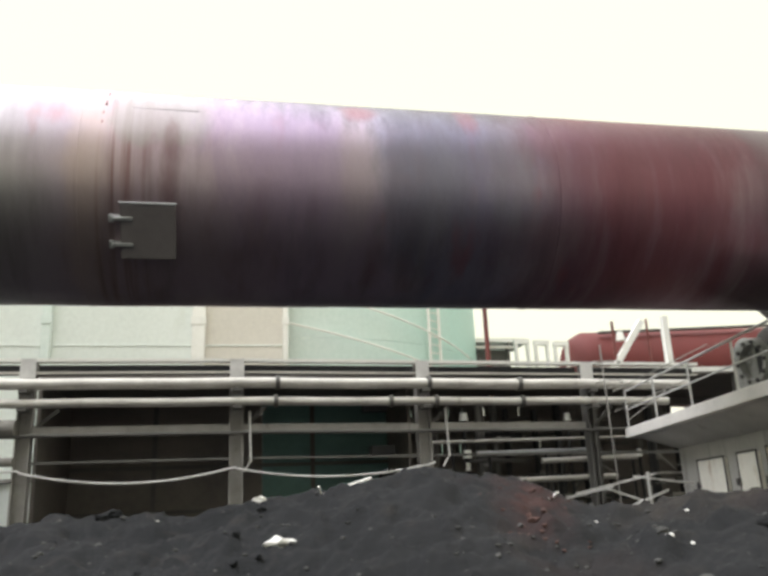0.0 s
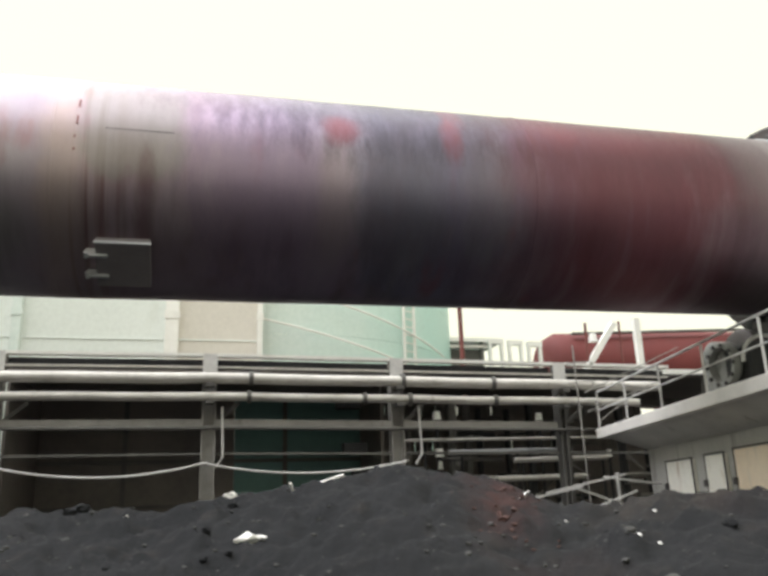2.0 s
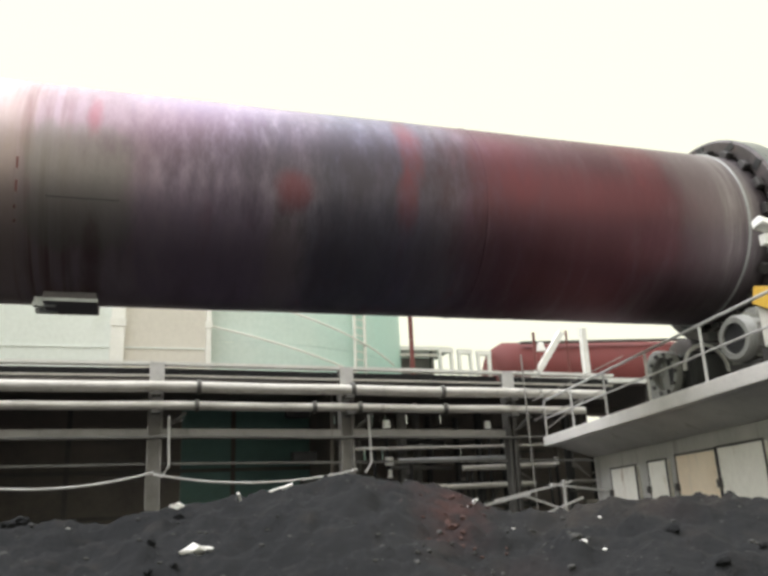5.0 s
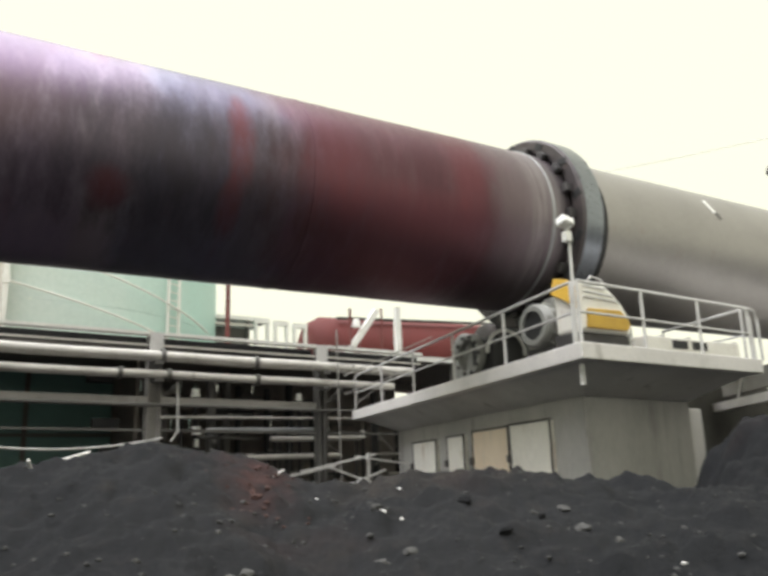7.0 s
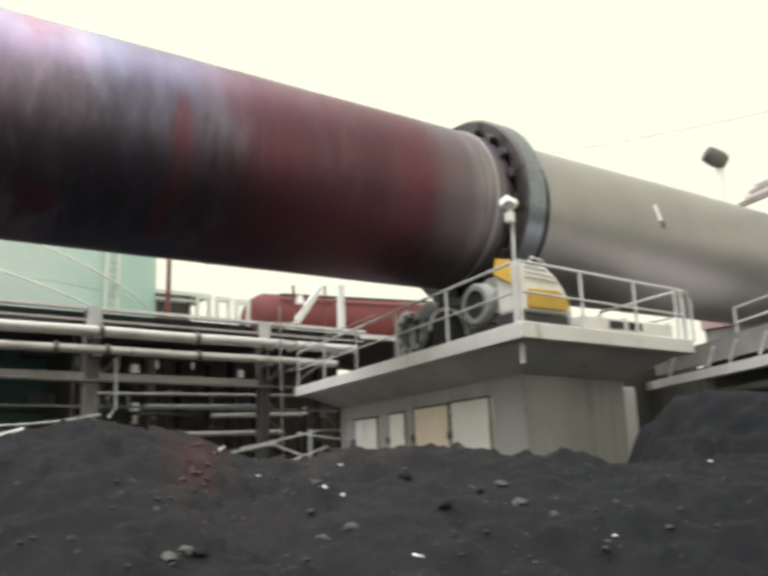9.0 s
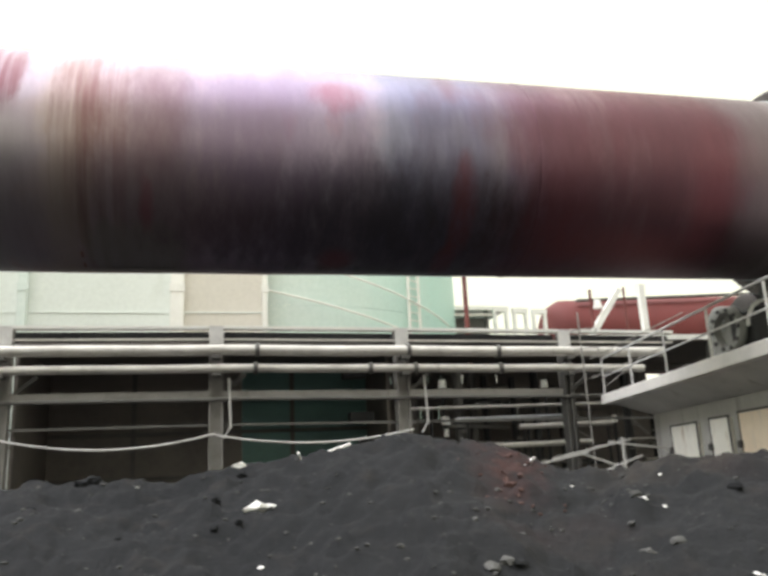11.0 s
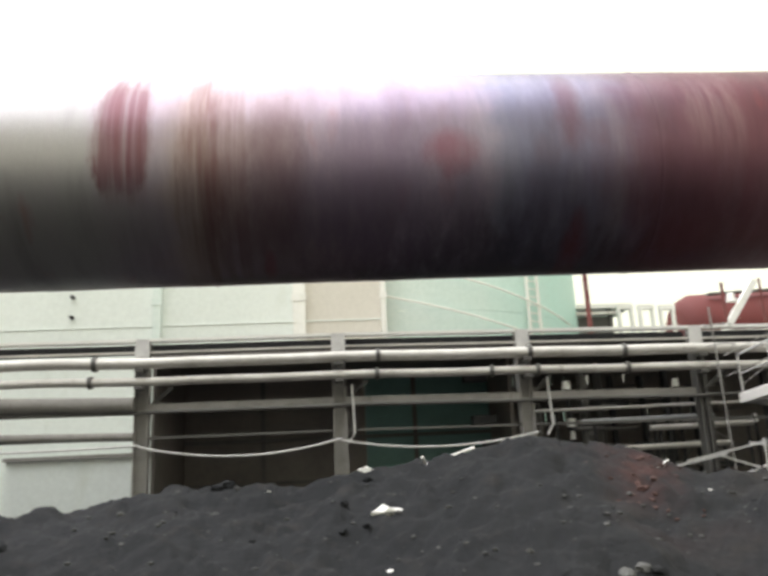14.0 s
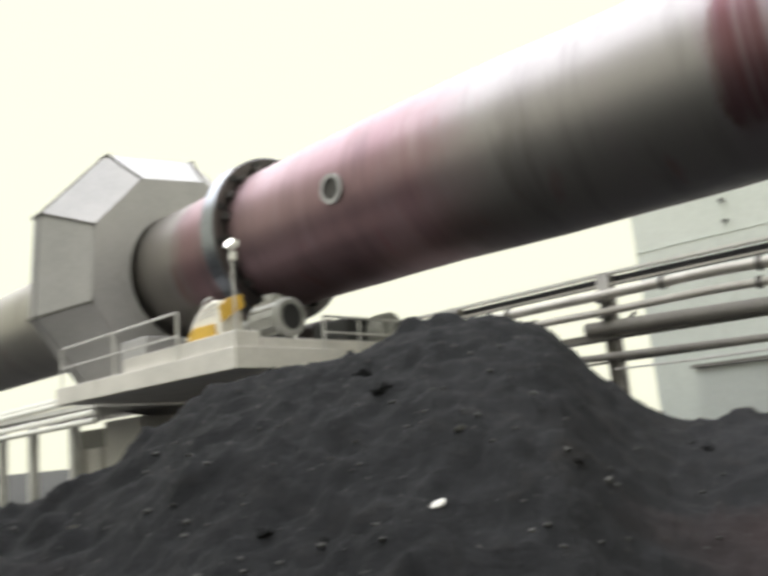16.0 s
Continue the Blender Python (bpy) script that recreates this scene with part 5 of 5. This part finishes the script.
def pipework():
    """Tangle of dark pipes and struts under the rack's open bay."""
    random.seed(21)
    # backdrop added behind the pipes, its colour dark in place of shade
    wall = thing("backdrop_wall", (15, 29, 0), "dark backdrop wall with a few bright gaps", "wall", kind="structure")
    for z0, z1 in ((0, 3.72), (4.26, 5.1), (5.46, 5.75)):
        part("wall_face", box(6.15, 27, 29.0, 29.3, z0, z1), SHED_DARK, wall)
    for z0, z1 in ((3.72, 4.26), (5.1, 5.46)):
        x = 6.2
        while x < 18:
            w = random.uniform(0.1, 0.7)
            part("wall_slat", box(x, x + w, 29.05, 29.2, z0 + 0.003, z1 - 0.003), SHED_DARK, wall)
            x += w + random.choice((0.012, 0.02, 0.03, 0.05, 0.07))
    # made-up roof that blocks the sky and darkens the pipes below
    part("roof_sheet", box(6.35, 27, 23.75, 29.3, 5.76, 5.88), SHED_DARK, wall, "roof added to keep light off the pipework")
    for i in range(11):
        x = 7.4 + i * 0.95
        y = 24.8 + random.uniform(0, 3.2)
        f = thing("pipe_manifold", (x, y, 0), "dark upright frame of pipes and valves", "pipe frame", "pipe frames under the rack")
        part("upright_pipe", rod(bmesh.new(), (x, y, 0), (x, y, random.uniform(4.2, 5.4)), random.uniform(0.07, 0.17), 10), random.choice((DARK_BEAM, RACK_CONCRETE, BLACK_STEEL)), f)
        for z in (1.8, 2.9, 4.2):
            z += random.uniform(-0.5, 0.5)
            ln = random.uniform(0.4, 1.5)
            part("cross_pipe", rod(bmesh.new(), (x - ln / 2, y - 0.2, z), (x + ln, y - 0.2 + random.uniform(-0.4, 0.4), z + random.uniform(-0.1, 0.1)), random.uniform(0.03, 0.10), 8), random.choice((DARK_BEAM, DARK_BEAM, RACK_CONCRETE, BLACK_STEEL, BLACK_STEEL)), f)
        if i % 3 != 1:
            z = random.uniform(1.6, 4.2)
            part("strut", bar(bmesh.new(), (x, y - 0.15, z), (x + random.uniform(0.5, 1.4), y - 0.15, z + random.uniform(-0.8, 0.9)), 0.07, 0.07), random.choice((RACK_CONCRETE, DARK_BEAM)), f)
        bm = bmesh.new()
        zz = random.uniform(2.3, 4.4)
        rod(bm, (x + 0.1, y - 0.1, zz), (x + 0.1, y - 0.1, zz + 0.2), 0.1, 12)
        part("valve", bm, random.choice((DARK_BEAM, RACK_CONCRETE, GREY_CAST)), f)
    for x, z, r in ((7.75, 4.55, 0.15), (7.8, 3.35, 0.15), (7.8, 2.95, 0.1), (12.4, 3.25, 0.1), (11.4, 4.5, 0.13), (13.9, 3.25, 0.1)):
        vs = thing("lagged_valve", (x, 24.6, 0), "bright lagged valve on a thin dark stand pipe", "valve", "bright valves")
        part("valve_body", rod(bmesh.new(), (x, 24.6, z - 0.13), (x, 24.6, z + 0.13), r, 14, r * 0.8), WHITE_PAINT, vs, "bright lagging", False, True)
        part("stand_pipe", rod(bmesh.new(), (x, 24.6, 0), (x, 24.6, z - 0.16), 0.05, 8), BLACK_STEEL, vs)
    for z, x0, x1 in ((3.72, 6.4, 14.5), (3.32, 8.0, 12.3), (2.45, 8.2, 12.8), (3.05, 10.2, 13.6)):
        vs = thing("low_pipe_run", (x0, 24.2, 0), "pale pipe run on dark stands under the rack", "pipe", "low pipe runs")
        part("pipe_run", rod(bmesh.new(), (x0, 24.2, z), (x1, 24.2, z + 0.04), 0.05 if z > 3.5 else 0.09, 10), LAGGING if z != 3.32 else BARE_STEEL, vs, "", False, True)
        for q in (0.1, 0.55, 0.95):
            xx = x0 + (x1 - x0) * q
            part("pipe_stand", rod(bmesh.new(), (xx, 24.25, 0), (xx, 24.25, z), 0.045, 8), BLACK_STEEL, vs)
    b = thing("broken_gantry", (10.8, 21.0, 0), "tangled pale steel angle irons leaning by the heap", "scrap steel")
    for p, q in (((9.2, 19.8, 1.9), (11.6, 19.8, 2.35)), ((10.2, 19.9, 2.0), (11.5, 19.9, 1.55)), ((11.3, 19.7, 0.2), (11.3, 19.7, 2.4)), ((11.0, 19.9, 2.3), (13.6, 19.9, 1.95)), ((10.4, 19.6, 1.45), (11.8, 19.6, 1.9)), ((8.7, 20.0, 1.75), (10.4, 20.0, 2.05))):
        part("angle_iron", bar(bmesh.new(), p, q, 0.055, 0.055), RAIL_PAINT, b)


def left_yard():
    """Pale low wall and rails seen under the pipes on the far side."""
    w = thing("pale_low_wall", (-10, 26.5, 0), "pale green rendered low wall behind the pipes", "wall", kind="structure")
    part("wall_face", box(-10.4, -5.4, 26.5, 26.8, 0, 3.0), PALE_SHEET, w)
    part("wall_coping", box(-10.5, -5.4, 26.4, 26.9, 3.0, 3.12), RACK_CONCRETE, w)
    for z in (4.25, 3.35):
        solid("low_pipe", rod(bmesh.new(), (-12.2 if z > 4 else -13.5, 22.75, z + 0.2), (-5.5, 22.75, z), 0.22 if z > 4 else 0.12, 16), RACK_CONCRETE, "dusty grey pipe on short brackets", "pipe", "low pipes by the yard", auto=True)


def right_yard():
    """The next platform, pink hood, roof beams and vents beyond the pale barrel."""
    p = thing("far_platform", (19.7, 12.8, 0), "grey steel walkway platform with rails beside the kiln end", "platform")
    m = Matrix.Translation((21.0, 14.9, 0)) @ pose(0, 0, 0, 0, 0, math.degrees(math.atan2(-0.85, -0.52)))

    def put(name, bm, mt, label=""):
        bm.transform(m)
        return part(name, bm, mt, p, label)
    put("deck_plate", box(0, 17, 0.25, 6, 4.12, 4.25), RAIL_PAINT, "pale dusty deck plate")
    put("edge_beam", box(0, 17, 0, 0.22, 3.72, 4.28), RACK_CONCRETE, "pale edge beam")
    put("lower_beam", box(0, 17, -0.35, -0.05, 3.28, 3.52), PALE_CONCRETE, "pale lower beam")
    for z in (3.0, 2.62, 2.22, 1.8):
        put("side_slat", box(0, 17, 0.55, 0.75, z - 0.08, z + 0.08), RACK_CONCRETE, "grey side slat")
    # the shade below the walkway is put into this wall's dark colour
    put("shaded_wall", box(0, 17, 1.6, 1.9, 0, 4.1), DARK_BEAM, "wall under the walkway with its shade in the colour")
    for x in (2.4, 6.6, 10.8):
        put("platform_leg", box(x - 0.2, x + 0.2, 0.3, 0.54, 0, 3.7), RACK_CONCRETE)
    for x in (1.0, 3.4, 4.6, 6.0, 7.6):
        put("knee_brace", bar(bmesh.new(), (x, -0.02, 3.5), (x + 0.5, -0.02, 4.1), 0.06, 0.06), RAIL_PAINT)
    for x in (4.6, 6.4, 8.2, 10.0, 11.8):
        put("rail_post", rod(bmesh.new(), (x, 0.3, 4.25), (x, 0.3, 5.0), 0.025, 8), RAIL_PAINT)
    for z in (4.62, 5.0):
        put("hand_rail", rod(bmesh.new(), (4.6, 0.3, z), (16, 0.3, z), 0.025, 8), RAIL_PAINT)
    # wall added to close a sky gap, coloured as dark as shade
    part("retaining_wall", box(15.6, 27.0, 15.2, 15.5, 0, 4.1), DARK_BEAM, p, "added filler wall with shade in its dark colour")
    solid("concrete_block", box(14.75, 15.9, 11.9, 12.9, 0, 3.0, 0.04), CONCRETE, "worn grey concrete block beside the pier", "block")
    h = thing("kiln_hood", (28, 14.3, 4.4), "faded pink and white sheet hood at the kiln end", "kiln hood")
    part("hood_body", box(27.4, 33.5, 12.2, 17.2, 5.9, 9.4, 0.05), PINK_SILO, h)
    part("hood_base", box(27.5, 33.4, 12.3, 17.1, 0, 5.895, 0.03), RACK_CONCRETE, h, "dusty grey hood base")
    part("inspection_gap", box(28.2, 31.2, 12.0, 12.295, 4.9, 5.9, 0.02), BLACK_STEEL, h, "dark inspection opening")
    bm = turned([(25.82, 1.3), (25.82, 1.6), (27.4, 1.6), (27.4, 1.3)], 64, True)
    bm.transform(Matrix.Translation(KILN_AT))
    part("seal_ring", bm, PALE_CONCRETE, h, "dusty flared seal ring", False, True)
    for x in (27.3, 28.0, 29.3, 30.6, 32.0):
        part("hood_rib", box(x - 0.1, x + 0.1, 11.85, 11.99, 4.42, 9.2), WHITE_PAINT, h)
    for x, z in ((29.9, 7.4), (30.3, 8.3)):
        part("rust_patch", box(x - 0.35, x + 0.35, 12.14, 12.196, z - 0.6, z + 0.6, 0.02), RED_PAINT, h, "red painted plate")
    r = thing("roof_gantry", (28, 13, 0), "pale steel roof beams over the kiln hood", "gantry")
    for dx, z0, w, mt in ((0.0, 10.3, 0.14, RACK_CONCRETE), (0.5, 10.65, 0.09, RAIL_PAINT), (0.9, 10.95, 0.14, RACK_CONCRETE), (1.3, 11.3, 0.07, RAIL_PAINT)):
        part("roof_beam", bar(bmesh.new(), (27.2 + dx, 14.8, z0), (25.0 + dx, 7.6, z0), 0.25, w), mt, r)
    part("cross_beam", box(26.9, 29.2, 12.0, 12.3, 9.5, 9.85), DARK_BEAM, r)
    for x in (27.6, 29.5, 33):
        part("gantry_post", box(x - 0.12, x + 0.12, 11.5, 11.74, 4.26 if x < 28 else 0, 10.3), WHITE_PAINT, r)
    part("tie_beam", box(26.4, 37, 11.5, 11.7, 9.9, 10.05), WHITE_PAINT, r)
    # two bent vents on thin pale stems
    v = thing("bent_vent", (28.2, 16.0, 9.4), "dark oval vent mouth on a thin pale stem", "vent", "roof vents")
    part("stem", rod(bmesh.new(), (28.2, 16.0, 9.38), (28.2, 16.0, 12.45), 0.14, 10), WHITE_PAINT, v)
    bm = turned([(-0.5, 0.05), (-0.44, 0.3), (-0.15, 0.36), (0.25, 0.34), (0.42, 0.26), (0.47, 0.08)], 28)
    bm.transform(Matrix.Translation((28.0, 16.0, 12.75)) @ pose(0, 0, 0, 0, 30, -35))
    part("mouth", bm, DARK_BEAM, v, "dark oval vent mouth", False, True)
    v = thing("bent_vent", (32.2, 14.6, 9.4), "dark curved vent hood on a thin pale stem", "vent", "roof vents")
    part("mouth", tube(bmesh.new(), [(31.5, 14.6, 13.95), (31.85, 14.6, 13.85), (32.15, 14.6, 13.6), (32.25, 14.6, 13.15)], 0.16, 12), DARK_BEAM, v, "", False, True)
    part("stem", rod(bmesh.new(), (32.25, 14.6, 9.38), (32.25, 14.6, 13.15), 0.11, 10), WHITE_PAINT, v)
    line = thing("overhead_line", (24, 28, 0), "thin overhead wire running from a slim pole", "wire")
    part("wire", tube(bmesh.new(), [(24 + 38 * t, 28 - 20 * t, 15.5 + 11.3 * t - 1.2 * 4 * t * (1 - t)) for t in np.linspace(0, 1, 24)], 0.014, 6), RAIL_PAINT, line)
    part("pole", rod(bmesh.new(), (24, 28, 0), (24, 28, 15.55), 0.1, 8, 0.07), DARK_BEAM, line)
    part("far_pole", rod(bmesh.new(), (62, 8, 0), (62, 8, 26.85), 0.12, 8, 0.08), DARK_BEAM, line)



# ---------------------------------------------------------------- scraps on the heap
def lump(size, flat, seed):
    rnd = random.Random(seed)
    bm = bmesh.new()
    bmesh.ops.create_icosphere(bm, subdivisions=2, radius=size)
    for v in bm.verts:
        k = 1 + 0.5 * noise.noise(v.co * (1.3 / size) + Vector((seed * 3.1, 0, 0))) + 0.4 * noise.noise(v.co * (3.1 / size) + Vector((0, seed * 2.3, 0)))
        v.co = Vector((v.co.x * k * 1.25, v.co.y * k * 0.9, v.co.z * k * flat))
    return bm


def scrap(name, az, r, size, flat, mat, label, category, group, seed):
    x, y = r * math.sin(radians(az)), r * math.cos(radians(az))
    bm = lump(size, flat, seed)
    bm.transform(Matrix.Translation((x, y, heap_height(x, y) + size * flat * 0.35)) @ pose(0, 0, 0, 28, 0, seed * 47 % 360))
    solid(name, bm, mat, label, category, group)


def scraps():
    for i, (az, r, s) in enumerate([(2.7, 8.4, 0.075), (4.0, 6.63, 0.108), (-4.3, 7.59, 0.02), (23.5, 8.07, 0.026), (30.7, 6.46, 0.03), (32.0, 7.47, 0.016), (26.1, 7.29, 0.017), (37.2, 5.35, 0.037), (50.9, 5.69, 0.018), (57.4, 8.4, 0.031), (23.1, 7.83, 0.021), (-40.2, 4.62, 0.049), (4.1, 5.59, 0.018), (32.1, 6.46, 0.018)]):
        scrap('plaster_scrap', az, r, s, 0.45, WHITE_SCRAP, 'white plaster scrap lying on the coal dirt', 'scrap', 'white scraps on the heap', i + 3)
    for i, (az, r, s) in enumerate([(27.2, 7.21, 0.017), (19.2, 5.75, 0.027), (8.2, 8.48, 0.031), (-10.5, 8.3, 0.02), (20.1, 5.17, 0.057), (30.7, 5.7, 0.051), (30.3, 6.51, 0.038), (24.4, 6.14, 0.019), (28.1, 6.75, 0.018), (44.6, 6.33, 0.05), (43.5, 6.7, 0.042), (47.0, 6.16, 0.036), (51.2, 6.39, 0.02), (-30.7, 5.1, 0.027), (-27.6, 4.76, 0.023), (-65.0, 6.81, 0.04), (-38.1, 5.27, 0.031), (-28.2, 5.13, 0.035), (32.6, 5.71, 0.045), (21.3, 5.28, 0.056), (-14.2, 7.43, 0.035), (13.9, 5.33, 0.022)]):
        scrap('loose_stone', az, r, s, 0.6, STONE, 'pale grey stone lying on the coal dirt', 'stone', 'stones on the heap', i + 20)
    for i, (az, r, s) in enumerate([(-7.8, 8.4, 0.058), (1.0, 6.82, 0.043), (2.6, 6.31, 0.037), (28.7, 7.05, 0.03), (22.2, 5.27, 0.042), (52.7, 6.24, 0.03), (36.6, 6.83, 0.054), (39.4, 5.92, 0.047), (41.9, 6.47, 0.031), (-30.1, 5.06, 0.035), (-21.4, 6.76, 0.053), (-43.5, 6.21, 0.082), (-44.8, 6.95, 0.062), (-52.6, 4.9, 0.047), (-48.5, 4.67, 0.034), (-10.9, 7.02, 0.037), (-7.0, 8.4, 0.058), (2.8, 7.9, 0.05), (0.9, 6.23, 0.03), (-5.4, 6.23, 0.03)]):
        scrap('coal_lump', az, r, s, 0.7, HEAP, 'dark lump half sunk in the coal dirt', 'coal lump', 'lumps on the heap', i + 50)
    for i, (az, r, s) in enumerate([(21.9, 6.94, 0.048), (20.9, 6.6, 0.035), (22.6, 7.28, 0.035), (21.5, 7.08, 0.03)]):
        scrap('brick_rubble', az, r, s, 0.6, RUBBLE, 'red brick rubble lying on the coal dirt', 'rubble', 'brick rubble on the heap', i + 80)
    # broken red brick and a few pale laths on the crest
    random.seed(77)
    for i in range(48):
        az, r = random.gauss(22, 1.4), random.uniform(6.3, 8.1)
        scrap("brick_rubble", az, r, random.uniform(0.008, 0.022), 0.6, RUBBLE, "red brick rubble lying on the coal dirt", "rubble", "brick rubble on the heap", i + 200)
    for a0, r0, a1, r1, w in ((7.0, 8.35, 10.6, 8.5, 0.016), (7.0, 8.35, 6.8, 8.2, 0.014), (23.4, 8.0, 23.7, 7.9, 0.012)):
        ends = []
        for az, r, up in ((a0, r0, 0.02), (a1, r1, 0.1)):
            x, y = r * math.sin(radians(az)), r * math.cos(radians(az))
            ends.append((x, y, heap_height(x, y) + up))
        solid("wood_lath", rod(bmesh.new(), ends[0], ends[1], w, 6), WHITE_SCRAP, "thin pale lath lying on the coal dirt", "lath", "laths on the heap")
    random.seed(31)
    bm_all = bmesh.new()
    verts, faces = [], []
    base = bmesh.new()
    bmesh.ops.create_icosphere(base, subdivisions=1, radius=1)
    bv = [v.co.copy() for v in base.verts]
    bf = [[v.index for v in f.verts] for f in base.faces]
    base.free()
    bm_all.free()
    for i in range(2000):
        az = random.uniform(-75, 75)
        r = random.uniform(4.2, 8.9)
        x, y = r * math.sin(radians(az)), r * math.cos(radians(az))
        s = 0.006 + 0.018 * random.random() ** 4
        z = heap_height(x, y) + s * 0.2
        o = len(verts)
        for v in bv:
            k = s * random.uniform(0.7, 1.3)
            verts.append((x + v.x * k * 1.3, y + v.y * k, z + v.z * k * 0.7))
        faces += [[o + q for q in f] for f in bf]
    me = bpy.data.meshes.new("scattered_stones")
    me.from_pydata(verts, [], faces)
    me.materials.append(PEBBLE)
    tagged(new("scattered_stones", me), "small grey stones scattered over the coal dirt", "stones", kind="stuff")


def motions():
    rows = []
    for i in range(17):
        rows.append((float(i), kiln_pose(TURN_RATE * i)))
    walk(KILN, rows)
    for ob, at in ROLLERS:
        walk(ob, [(i * 0.5, pose(*at) @ pose(0, 0, 0, -TURN_RATE * 2.41 / 0.72 * 0.5 * i)) for i in range(33)])


ground()
coal_heap()
KILN = kiln()
right_station()
left_station()
pipe_rack()
tank()
clad_hall()
open_shed()
red_drum()
white_portals()
pipework()
left_yard()
right_yard()
scraps()
motions()
